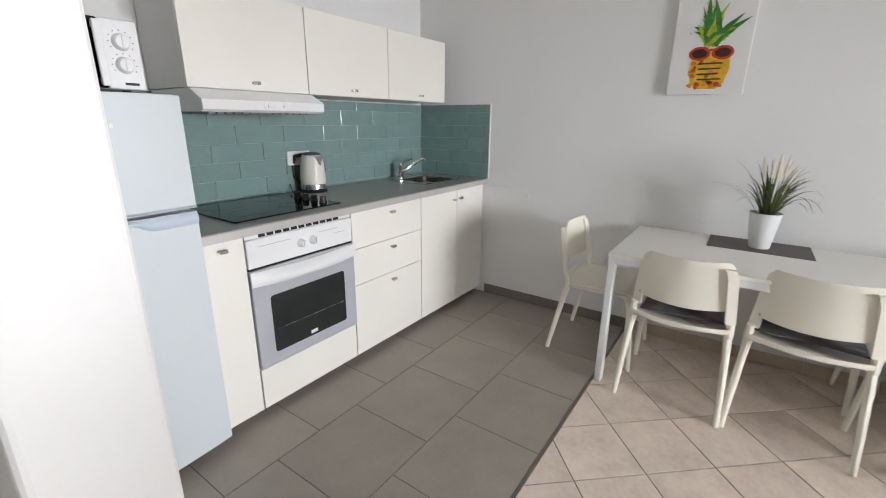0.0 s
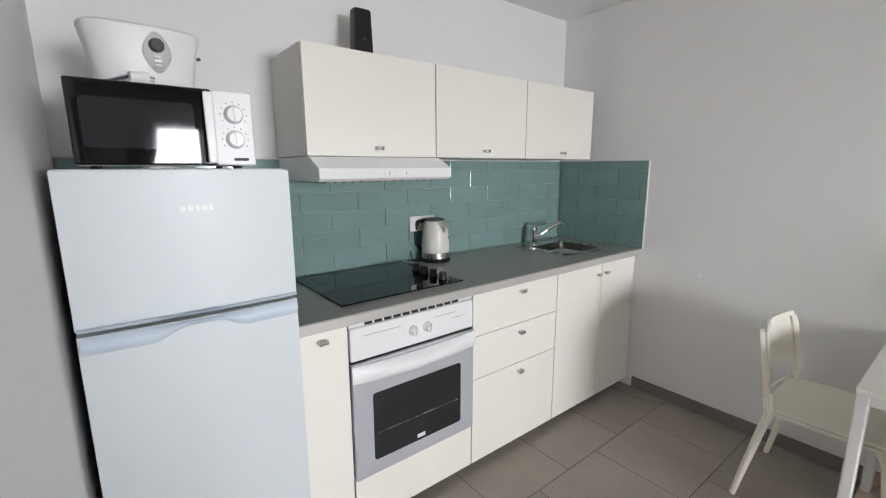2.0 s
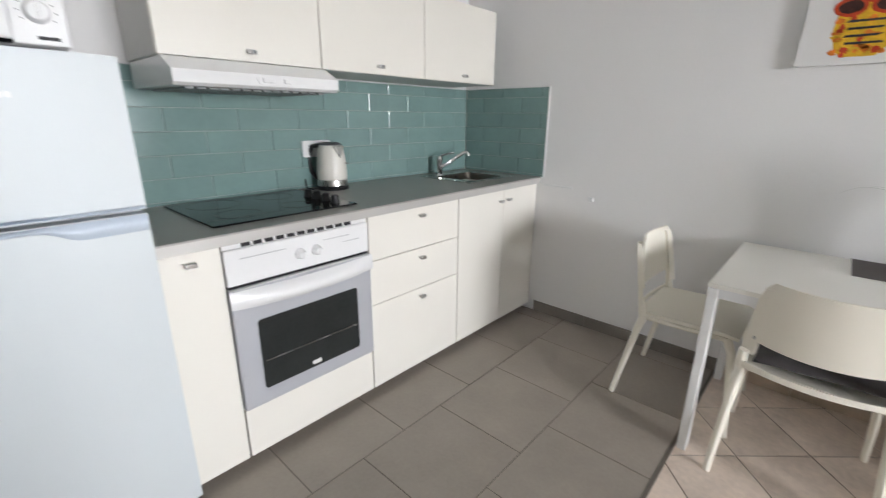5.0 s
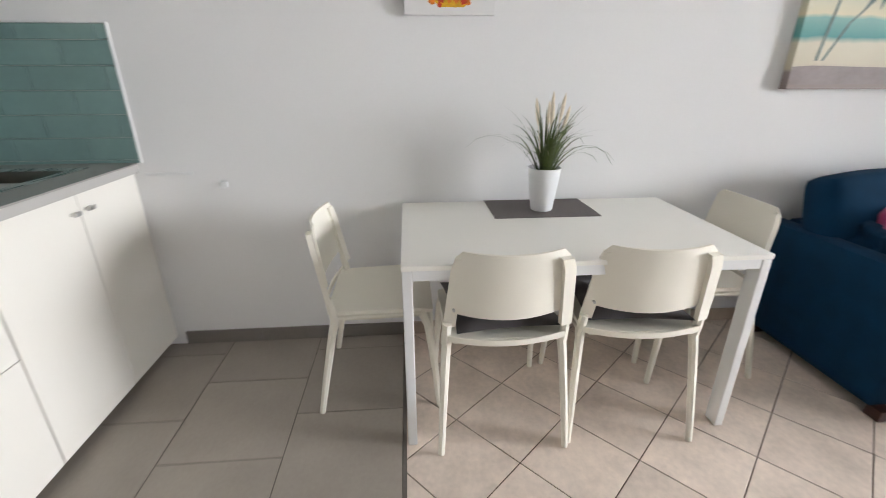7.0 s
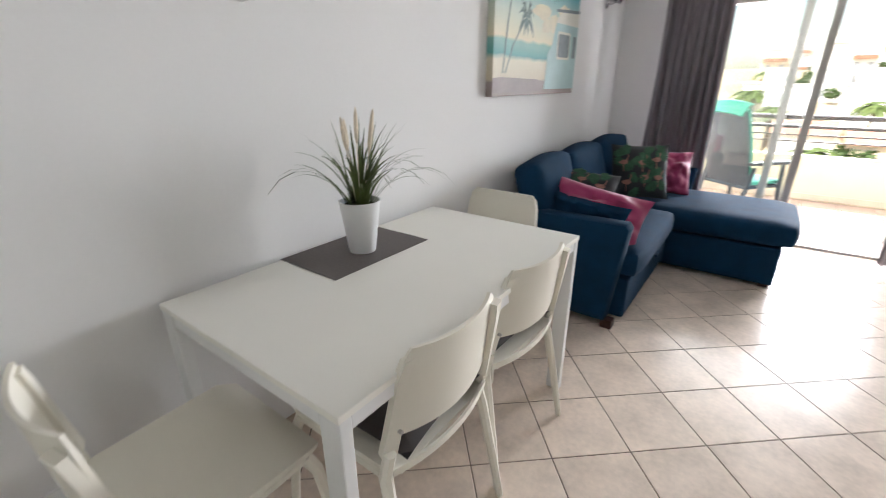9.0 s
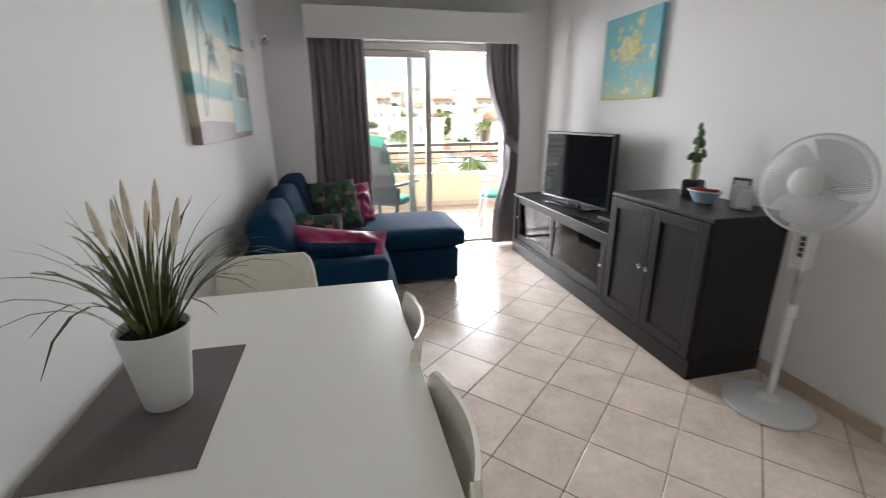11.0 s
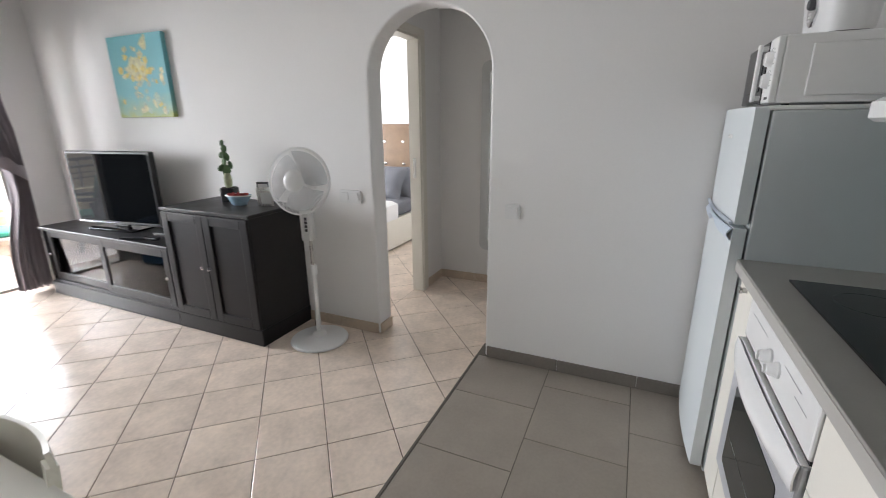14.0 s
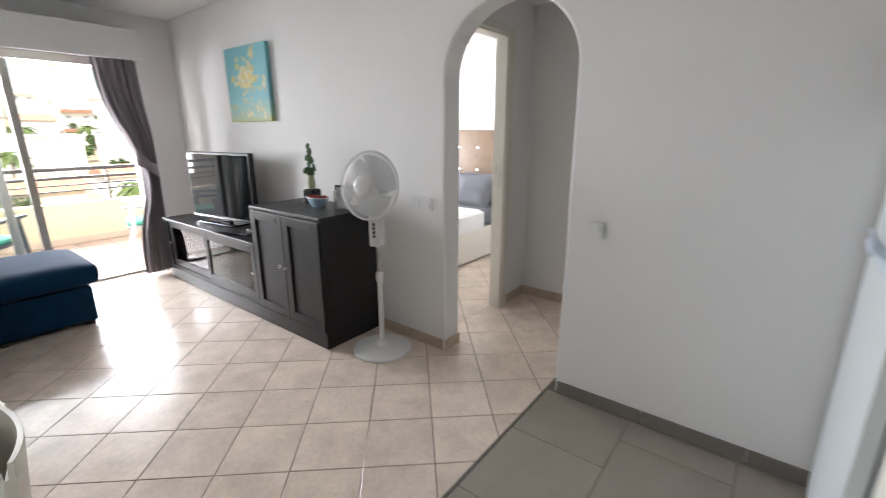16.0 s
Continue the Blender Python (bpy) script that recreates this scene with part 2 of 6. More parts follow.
def part(name, bm, material, parent=None, label="", smooth=False, at=None):
    bmesh.ops.recalc_face_normals(bm, faces=bm.faces)
    me = bpy.data.meshes.new(name)
    bm.to_mesh(me)
    bm.free()
    for m in (material if isinstance(material, (list, tuple)) else [material]):
        me.materials.append(m)
    if smooth:
        for p in me.polygons:
            p.use_smooth = True
        me.set_sharp_from_angle(angle=radians(40))
    ob = new(name, me)
    if parent is not None:
        ob.parent = parent
    if at is not None:
        ob.matrix_basis = at
    return tagged(ob, label)


def box(x0, y0, z0, x1, y1, z1, r=0.0, bm=None, seg=2, m=None):
    bm = bm or bmesh.new()
    vs = bmesh.ops.create_cube(bm, size=1)["verts"]
    for v in vs:
        v.co = Vector((x0 + (v.co.x + .5) * (x1 - x0), y0 + (v.co.y + .5) * (y1 - y0), z0 + (v.co.z + .5) * (z1 - z0)))
        if m:
            v.co = m @ v.co
    if r:
        es = list({e for v in vs for e in v.link_edges})
        bmesh.ops.bevel(bm, geom=es, offset=r, segments=seg, affect='EDGES', profile=0.5)
    return bm


def rod(p, q, r0, r1=None, seg=12, bm=None, cap=True):
    bm = bm or bmesh.new()
    p, q = Vector(p), Vector(q)
    d = q - p
    m = Matrix.Translation((p + q) / 2) @ d.to_track_quat('Z', 'Y').to_matrix().to_4x4()
    bmesh.ops.create_cone(bm, cap_ends=cap, segments=seg, radius1=r0, radius2=r0 if r1 is None else r1, depth=d.length, matrix=m)
    return bm


def tube(points, r, seg=8, bm=None, squash=1.0):
    """A swept tube through points; r may be a list, one radius a point."""
    bm = bm or bmesh.new()
    pts = [Vector(p) for p in points]
    rs = r if isinstance(r, (list, tuple)) else [r] * len(pts)
    rings = []
    side = None
    for i, p in enumerate(pts):
        d = (pts[min(i + 1, len(pts) - 1)] - pts[max(i - 1, 0)]).normalized()
        if side is None:
            side = d.orthogonal().normalized()
        side = (side - d * side.dot(d)).normalized()
        up = d.cross(side)
        rings.append([bm.verts.new(p + (side * math.cos(2 * math.pi * k / seg) + up * squash * math.sin(2 * math.pi * k / seg)) * rs[i]) for k in range(seg)])
    for a, b in zip(rings, rings[1:]):
        for k in range(seg):
            bm.faces.new((a[k], a[(k + 1) % seg], b[(k + 1) % seg], b[k]))
    bm.faces.new(rings[0][::-1])
    bm.faces.new(rings[-1])
    return bm


def lathe(profile, seg=28, bm=None, m=None, close=True):
    """profile: (radius, height) from bottom to top."""
    bm = bm or bmesh.new()
    rings = []
    for r, z in profile:
        ring = [bm.verts.new(Vector((r * math.cos(2 * math.pi * k / seg), r * math.sin(2 * math.pi * k / seg), z))) for k in range(seg)]
        rings.append(ring)
    for a, b in zip(rings, rings[1:]):
        for k in range(seg):
            bm.faces.new((a[k], a[(k + 1) % seg], b[(k + 1) % seg], b[k]))
    if close:
        bm.faces.new(rings[0][::-1])
        bm.faces.new(rings[-1])
    if m:
        for ring in rings:
            for v in ring:
                v.co = m @ v.co
    return bm


def prism(poly, lo, hi, axis='x', bm=None, bevel=0.0):
    """A 2D outline pushed along an axis. axis x: outline in (y, z); y: (x, z); z: (x, y)."""
    bm = bm or bmesh.new()

    def co(p, h):
        return {'x': (h, p[0], p[1]), 'y': (p[0], h, p[1]), 'z': (p[0], p[1], h)}[axis]
    a = [bm.verts.new(co(p, lo)) for p in poly]
    b = [bm.verts.new(co(p, hi)) for p in poly]
    f0, f1 = bm.faces.new(a), bm.faces.new(b[::-1])
    n = len(poly)
    for k in range(n):
        bm.faces.new((a[k], b[k], b[(k + 1) % n], a[(k + 1) % n]))
    if bevel:
        bmesh.ops.bevel(bm, geom=list(f0.edges) + list(f1.edges), offset=bevel, segments=2, affect='EDGES', profile=0.5)
    return bm


def sheet(fn, nu, nv, thick=0.0, bm=None):
    """A surface fn(u, v) -> point, u and v from 0 to 1, given thickness along its normals."""
    bm = bm or bmesh.new()
    g = [[bm.verts.new(fn(i / nu, j / nv)) for j in range(nv + 1)] for i in range(nu + 1)]
    fs = [bm.faces.new((g[i][j], g[i + 1][j], g[i + 1][j + 1], g[i][j + 1])) for i in range(nu) for j in range(nv)]
    if thick:
        bm.normal_update()
        bmesh.ops.solidify(bm, geom=fs, thickness=thick)
    return bm


def rounded(w, h, r, n=5, cx=0, cy=0):
    out = []
    for sx, sy, a0 in ((1, -1, -90), (1, 1, 0), (-1, 1, 90), (-1, -1, 180)):
        for k in range(n + 1):
            a = radians(a0 + 90 * k / n)
            out.append((cx + sx * (w / 2 - r) + r * math.cos(a), cy + sy * (h / 2 - r) + r * math.sin(a)))
    return out


def puff(w, d, h, corner=0.5, n=12, seed=0, crumple=0.012):
    """A stuffed cushion lying flat: w x d, h thick in the middle, with pulled corners."""
    bm = bmesh.new()
    for sgn in (1, -1):
        def fn(u, v):
            x, y = 2 * u - 1, 2 * v - 1
            t = max(0.0, (1 - abs(x) ** 2.6) * (1 - abs(y) ** 2.6)) ** 0.55
            pin = 1 - 0.07 * (1 - abs(x) ** 2) * abs(y) ** 3
            pin2 = 1 - 0.07 * (1 - abs(y) ** 2) * abs(x) ** 3
            z = sgn * (t * h / 2)
            z += crumple * t * noise.noise(Vector((x * 2.2 + seed * 7.1, y * 2.2, sgn)))
            z += 0.3 * crumple * t * noise.noise(Vector((x * 6.5 + seed * 3.3, y * 5.0, sgn)))
            return Vector((x * w / 2 * pin2, y * d / 2 * pin, z))
        sheet(fn, n, n, bm=bm)
    bmesh.ops.remove_doubles(bm, verts=bm.verts, dist=0.0008)
    return bm


def tile_mesh(poly, z0, z1, chamfer, name, material):
    """A tile from a 2D outline: sides, chamfer and top, no bottom."""
    cx, cy = sum(p[0] for p in poly) / len(poly), sum(p[1] for p in poly) / len(poly)
    n = len(poly)
    size = max(math.hypot(p[0] - cx, p[1] - cy) for p in poly)
    k = 1 - chamfer * 1.4 / max(size, 0.02)
    inner = [(cx + (p[0] - cx) * k, cy + (p[1] - cy) * k) for p in poly]
    vs = [(*p, z0) for p in poly] + [(*p, z1 - chamfer * 0.6) for p in poly] + [(*p, z1) for p in inner]
    fs = [(i, (i + 1) % n, n + (i + 1) % n, n + i) for i in range(n)] + \
         [(n + i, n + (i + 1) % n, 2 * n + (i + 1) % n, 2 * n + i) for i in range(n)] + [tuple(range(2 * n, 3 * n))]
    me = bpy.data.meshes.new(name)
    me.from_pydata(vs, [], fs)
    me.materials.append(material)
    return me


def clip(poly, x0, y0, x1, y1):
    def cut(pts, inside, cross):
        out = []
        for a, b in zip(pts, pts[1:] + pts[:1]):
            if inside(a):
                out.append(a)
            if inside(a) != inside(b):
                out.append(cross(a, b))
        return out

    def cx(c):
        return lambda a, b: (c, a[1] + (b[1] - a[1]) * (c - a[0]) / (b[0] - a[0]))

    def cy(c):
        return lambda a, b: (a[0] + (b[0] - a[0]) * (c - a[1]) / (b[1] - a[1]), c)
    for inside, cross in ((lambda p: p[0] >= x0, cx(x0)), (lambda p: p[0] <= x1, cx(x1)),
                          (lambda p: p[1] >= y0, cy(y0)), (lambda p: p[1] <= y1, cy(y1))):
        poly = cut(poly, inside, cross)
        if len(poly) < 3:
            return []
    return poly


def area(poly):
    return abs(sum(a[0] * b[1] - b[0] * a[1] for a, b in zip(poly, poly[1:] + poly[:1]))) / 2


def structure(name, bm, material, label, category, smooth=False):
    ob = part(name, bm, material, smooth=smooth)
    return tagged(ob, label, category, kind="structure")


# ---- structure ----
BORDER = 1.80
floor_base = structure("floor", box(-0.2, -0.2, -0.14, 5.7, BORDER, -0.0025), GROUT_G, "grey tiled kitchen floor with dark joints", "floor")
floor_lounge = structure("floor", box(-0.2, BORDER, -0.14, 5.7, 6.12, -0.0025), GROUT_B, "glossy beige floor tiles laid diagonally", "floor")
structure("wall_west", box(-0.15, -0.15, 0, 0, 6.1, H), WALL, "plain white painted plaster wall", "wall")
structure("wall_south", box(0, -0.15, 0, 5.6, 0, H), WALL, "plain white painted plaster wall", "wall")

AY0, AY1, SPRING, AR = 1.746, 2.508, 1.675, 0.381
arch = [(0.0, 0.0), (AY0, 0.0), (AY0, SPRING)]
for k in range(1, 24):
    a = math.pi - math.pi * k / 24
    arch.append(((AY0 + AY1) / 2 + AR * math.cos(a), SPRING + 0.35 * math.sin(a)))
arch += [(AY1, SPRING), (AY1, 0.0), (YN + 0.15, 0.0), (YN + 0.15, H), (0.0, H)]
wall_east = structure("wall_east", prism(arch, W, W + 0.15, 'x'), WALL, "white plaster wall pierced by a round-headed archway", "wall")
bv = wall_east.modifiers.new("soft_edges", 'BEVEL')
bv.width, bv.segments, bv.limit_method, bv.angle_limit = 0.012, 3, 'ANGLE', radians(50)

WX0, WX1, WTOP = 0.42, 2.38, 2.03
bm = box(0, YN, 0, WX0, YN + 0.15, H)
box(WX1, YN, 0, W, YN + 0.15, H, bm=bm)
box(WX0, YN, WTOP, WX1, YN + 0.15, H, bm=bm)
structure("wall_north", bm, WALL, "white wall around the wide balcony window", "wall")
structure("ceiling", box(-0.15, -0.15, H, 5.7, 6.1, H + 0.12), CEIL, "plain white painted ceiling", "ceiling")

# hall and bedroom behind the arch
HX, HY = 4.02, 2.60
bm = box(HX, 0.0, 0, HX + 0.1, HY, H)
structure("wall_hall_east", bm, WALL, "plain white hall wall", "wall")
DX0, DX1, DTOP = 2.95, 3.63, 2.04
bm = box(DX1, HY, 0, HX + 0.1, HY + 0.075, H)
box(DX0, HY, DTOP, DX1, HY + 0.075, H, bm=bm)
box(W + 0.15, HY, 0, DX0, HY + 0.075, H, bm=bm)
box(HX + 0.1, HY, 0, 5.6, HY + 0.075, H, bm=bm)
structure("wall_hall_north", bm, WALL, "white wall between hall and bedroom", "wall")
structure("wall_hall_south", box(W + 0.15, 0.9, 0, HX, 1.0, H), WALL, "plain white hall wall", "wall")
structure("ceiling_hall", box(W + 0.15, 1.0, 2.29, HX, HY, 2.33), CEIL, "lowered white hall ceiling", "ceiling")
bm = box(W + 0.15, YN, 0, 3.3, YN + 0.15, H)
box(4.9, YN, 0, 5.6, YN + 0.15, H, bm=bm)
box(3.3, YN, 0, 4.9, YN + 0.15, 0.85, bm=bm)
box(3.3, YN, 2.05, 4.9, YN + 0.15, H, bm=bm)
structure("wall_bedroom_north", bm, WALL, "white bedroom wall with a window opening", "wall")
structure("wall_bedroom_east", box(5.6, -0.15, 0, 5.75, 6.1, H), WALL, "plain white bedroom wall", "wall")

# skirting
def skirting(x0, y0, x1, y1, h, material, label, n):
    e = thing("baseboard", 0, 0, 0, label, "skirting", kind="structure")
    dx, dy = (x1 - x0), (y1 - y0)
    for k in range(n):
        a, b = k / n, (k + 1) / n
        g = 0.0012
        if abs(dx) > abs(dy):
            bm = box(x0 + dx * a + g, y0, 0.001, x0 + dx * b - g, y1, h, 0.002, seg=1)
        else:
            bm = box(x0, y0 + dy * a + g, 0.001, x1, y0 + dy * b - g, h, 0.002, seg=1)
        part("tile", bm, material, e)
    return e


LG = "low grey tile skirting along the kitchen wall"
LB = "low beige tile skirting along the wall"
GREYSK = mat("grey_skirting_tile", (0.20, 0.18, 0.16), 0.45, vary=0.1, spread=0.04)
skirting(0.0, 0.665, 0.01, BORDER, 0.075, GREYSK, LG, 3)
skirting(0.0, BORDER + 0.002, 0.01, YN, 0.075, SKIRT, LB, 13)
skirting(W - 0.01, 0.02, W, AY0 - 0.012, 0.075, GREYSK, LG, 4)
skirting(W - 0.01, AY1 + 0.012, W, YN, 0.075, SKIRT, LB, 11)
skirting(W + 0.0, AY1 - 0.01, W + 0.15, AY1, 0.075, SKIRT, LB, 1)
skirting(DX1 + 0.07, HY - 0.01, HX, HY, 0.075, SKIRT, LB, 1)
skirting(HX - 0.01, 1.0, HX, HY - 0.01, 0.075, SKIRT, LB, 5)
skirting(DX1 + 0.001, HY + 0.075, DX1 + 0.25, HY + 0.085, 0.075, SKIRT, LB, 1)
skirting(5.59, HY + 0.075, 5.6, YN, 0.075, SKIRT, LB, 8)
structure("trim", box(0.0, BORDER - 0.012, -0.004, W - 0.001, BORDER, 0.0015), GROUT_G, "dark metal strip between grey and beige tiles", "floor trim")

# arch-side door frame to the bedroom
e = thing("door_1", DX1, HY, 0, "cream painted bedroom door frame without its leaf in view", "door frame", kind="structure")
part("jamb", box(-0.028, -0.012, 0.001, -0.001, 0.087, DTOP - 0.03, 0.003), DOORW, e)
part("architrave", box(-0.012, -0.022, 0.001, 0.065, -0.001, DTOP + 0.045, 0.006), DOORW, e)
part("head", box(DX0 - DX1 + 0.001, -0.012, DTOP - 0.03, -0.001, 0.087, DTOP - 0.001, 0.003), DOORW, e)
part("head_architrave", box(DX0 - DX1 - 0.05, -0.022, DTOP - 0.012, -0.013, -0.001, DTOP + 0.045, 0.006), DOORW, e)
part("jamb", box(DX0 - DX1 + 0.001, -0.012, 0.001, DX0 - DX1 + 0.028, 0.087, DTOP - 0.03, 0.003), DOORW, e)
part("strike_plate", box(-0.032, 0.03, 0.98, -0.028, 0.055, 1.14, 0.001, seg=1), STEEL, e, "steel strike plate")

# mirror in the hall
e = thing("wall_mirror", HX, 1.965, 1.1, "tall wall mirror in a pale rounded frame", "mirror")
part("frame", prism(rounded(0.50, 1.56, 0.05), -0.028, -0.001, 'x', bevel=0.006), FRAMEG, e)
part("glass", prism(rounded(0.36, 1.40, 0.02), -0.032, -0.0285, 'x'), MIRROR, e, "silvered mirror glass")

# window: outer frame, two sliding leaves pushed together
win = thing("window_1", WX0, YN, 0, "champagne aluminium sliding balcony door, one half open", "window", kind="structure")
ww = WX1 - WX0
part("window_frame", box(0.001, 0.02, WTOP - 0.07, ww - 0.001, 0.13, WTOP - 0.001, 0.004), ALU, win)
part("window_frame", box(0.001, 0.02, 0.022, 0.05, 0.13, WTOP - 0.07, 0.004), ALU, win)
part("window_frame", box(ww - 0.05, 0.02, 0.022, ww - 0.001, 0.13, WTOP - 0.07, 0.004), ALU, win)
part("window_sill", box(0.001, 0.01, 0.001, ww - 0.001, 0.14, 0.022, 0.004), ALU, win)


def leaf(x0, x1, y):
    d = part("leaf_frame", box(x0, y, 0.024, x0 + 0.055, y + 0.035, WTOP - 0.072, 0.004), ALU, win)
    for q in ((x1 - 0.062, 0.024, x1, WTOP - 0.072), (x0 + 0.055, 0.024, x1 - 0.062, 0.10), (x0 + 0.055, WTOP - 0.135, x1 - 0.062, WTOP - 0.072)):
        part("leaf_rail", box(q[0], y, q[1], q[2], y + 0.035, q[3], 0.004), ALU, d)
    g = part("pane", box(x0 + 0.055, y + 0.014, 0.10, x1 - 0.062, y + 0.019, WTOP - 0.135), GLASS, d, "clear window pane")
    g.visible_shadow = False


leaf(0.05, 1.13, 0.035)
leaf(0.052, 0.955, 0.085)

# pelmet and curtains
pv = thing("valance", 0.395, 5.58, 1.987, "white painted pelmet box above the balcony window", "pelmet")
part("front_board", box(0, 0, 0, 1.97, 0.018, 0.25, 0.003), WALL, pv)
part("end_board", box(0, 0.018, 0, 0.018, YN - 5.58, 0.25, 0.003), WALL, pv)
part("end_board", box(1.952, 0.018, 0, 1.97, YN - 5.58, 0.25, 0.003), WALL, pv)
part("top_board", box(0.018, 0.018, 0.235, 1.952, YN - 5.58, 0.25), WALL, pv)


def curtain(x0, x1, yb, ztop, zbot, folds, tie, label, sway=0.0):
    e = thing("curtain", (x0 + x1) / 2, yb, 0, label, "curtain", group="curtains at the window")
    w = x1 - x0

    def fn(u, v):
        z = ztop + (zbot - ztop) * v
        s = u - 0.5
        width, shift = w, 0.0
        if tie:
            t = (z - 1.0) / 0.45
            pinch = math.exp(-t * t)
            low = 1 / (1 + math.exp((z - 0.95) * 9))
            width = w * (1 - 0.60 * pinch * (1 - 0.15 * low) - 0.25 * low)
            shift = (w - width) / 2 + 0.035 * min(1, 2 * pinch + low)
        else:
            shift = -sway * v * v * s
            width = w * (1 + 0.06 * v)
        ph = u * folds * 2 * math.pi
        amp = 0.042 * (0.75 + 0.35 * math.sin(u * 9.1 + 1.3)) * (0.55 + 0.45 * min(1, v * 3))
        y = amp * math.sin(ph + 0.5 * math.sin(v * 3 + u * 5)) + 0.008 * math.sin(ph * 2.3 + v * 4)
        return Vector((s * width + shift + 0.006 * math.sin(ph * 1.0 + v * 6), y, z))
    bm = sheet(fn, folds * 12, 40)
    sheet(lambda u, v: fn(u, v) + Vector((0, 0.004, 0)), folds * 12, 40, bm=bm)
    part("fabric", bm, CURTAIN, e, smooth=True)
    if tie:
        def band(u, v):
            a = 2 * math.pi * u
            rx, ry = 0.088, 0.066
            return Vector((0.125 + rx * math.cos(a), ry * math.sin(a), 1.02 + 0.11 * v - 0.07 * math.cos(a) + 0.012 * math.sin(6 * a) * v))
        part("tie_band", sheet(band, 40, 6), CURTAIN, e, "gathered fabric tie-back", smooth=True)
        part("rail_hook", rod((0.21, 0.03, 1.05), (0.21, 0.33, 1.05), 0.006), CHROME, e)
    part("rail", box(-w / 2, -0.012, ztop - 0.004, w / 2, 0.012, ztop + 0.02), WHITEPL, e)
    return e


curtain(0.405, 0.885, 5.73, 2.16, 0.04, 8, False, "grey-mauve pleated curtain hanging to the floor", sway=-0.05)
curtain(2.03, 2.36, 5.73, 2.16, 0.03, 6, True, "grey-mauve curtain gathered with a tie-back")


# ---- kitchen ----
CT = 0.942           # worktop height
DF = 0.620           # front of the base units


def handle(parent, x, y, z):
    h = part("handle", box(x - 0.017, y + 0.012, z - 0.008, x + 0.017, y + 0.024, z + 0.008, 0.003), STEEL, parent, "small steel tab handle")
    bm = box(x - 0.014, y, z - 0.005, x - 0.006, y + 0.013, z + 0.005)
    box(x + 0.006, y, z - 0.005, x + 0.014, y + 0.013, z + 0.005, bm=bm)
    part("handle_foot", bm, STEEL, h)


def unit(name, x0, x1, z0, z1, depth, fronts, label, category, group):
    """fronts: (kind, x0, z0, x1, z1, handle x, handle z), in the unit's own metres."""
    e = thing(name, x0, 0, 0, label, category, group)
    w = x1 - x0
    part("body", box(0.001, 0.004, z0, w - 0.001, depth - 0.022, z1, 0.001, seg=1), CARCASS, e)
    for kind, a, b, c, d, hx, hz in fronts:
        f = part(kind, box(a + 0.0015, depth - 0.02, b + 0.0015, c - 0.0015, depth, d - 0.0015, 0.0015, seg=2), CREAM, e)
        if hx is not None:
            handle(f, hx, depth, hz)
    return e


ZB = 0.045
TOPF = CT - 0.042
unit("sink_cabinet", 0.002, 0.796, ZB, TOPF, DF, [("door", 0.0, ZB, 0.372, TOPF, 0.335, 0.835), ("door", 0.372, ZB, 0.793, TOPF, 0.412, 0.832)],
     "cream sink cabinet with two plain doors", "cabinet", "base cabinets")
unit("drawer_cabinet", 0.798, 1.404, ZB, TOPF, DF, [("drawer_front", 0, 0.690, 0.606, TOPF, 0.285, 0.856), ("drawer_front", 0, 0.478, 0.606, 0.690, 0.285, 0.643),
     ("drawer_front", 0, ZB, 0.606, 0.478, 0.285, 0.434)], "cream kitchen drawer cabinet with three drawers", "cabinet", "base cabinets")
unit("oven_cabinet", 1.406, 2.012, ZB, TOPF, DF, [("drawer_front", 0.002, ZB, 0.604, 0.252, None, 0)], "cream cabinet housing the built-in oven", "cabinet", "base cabinets")
unit("narrow_cabinet", 2.014, 2.199, ZB, TOPF, DF, [("door", 0, ZB, 0.185, TOPF, 0.098, 0.859)], "narrow cream base cabinet beside the fridge", "cabinet", "base cabinets")
structure("plinth", box(0.003, 0.50, 0.001, 2.199, 0.555, ZB), GREYSK, "grey recessed plinth under the kitchen units", "plinth")

# oven, proud of its cabinet
ov = thing("built_in_oven", 1.409, DF, 0.256, "white and silver built-in oven with a dark glass door", "oven")
OW = 0.600
part("control_panel", box(0, -0.018, 0.492, OW, 0.006, 0.622, 0.006), ENAMEL, ov)
# Vent openings as black blocks; their inner darkness is only colour.
bm = bmesh.new()
for k in range(11):
    box(0.085 + k * 0.042, -0.017, 0.626, 0.115 + k * 0.042, 0.002, 0.640, bm=bm)
part("vent_slots", bm, BLACKPL, ov, "dark vent slots")
part("vent_trim", box(0, -0.018, 0.6225, OW, -0.004, 0.642, 0.001, seg=1), ENAMEL, ov)
# Solid black strip in the gap, standing in for its shade.
part("door_gap", box(0.003, -0.017, 0.482, OW - 0.003, 0.0, 0.4915), BLACKPL, ov)
dr = part("door", box(0, -0.018, 0.0, OW, 0.014, 0.478, 0.006), SILVER, ov, "silver-grey door panel")
# Added white strip: hides the silver top edge, which would reflect dark.
part("top_cap", box(0.001, -0.0178, 0.4783, OW - 0.001, 0.0150, 0.4816, 0.001, seg=1), ENAMEL, dr)
part("glass", prism(rounded(0.44, 0.285, 0.012, cx=0.30, cy=0.205), 0.0135, 0.0165, 'y', bevel=0.001), OVENGLASS, dr, "smoked oven window")
part("rack", box(0.095, 0.0166, 0.175, 0.505, 0.0172, 0.178), STEEL, dr, "wire rack seen through the glass")
part("badge", box(0.278, 0.0166, 0.075, 0.318, 0.0174, 0.092), LOGO, dr, "small pale maker's badge")


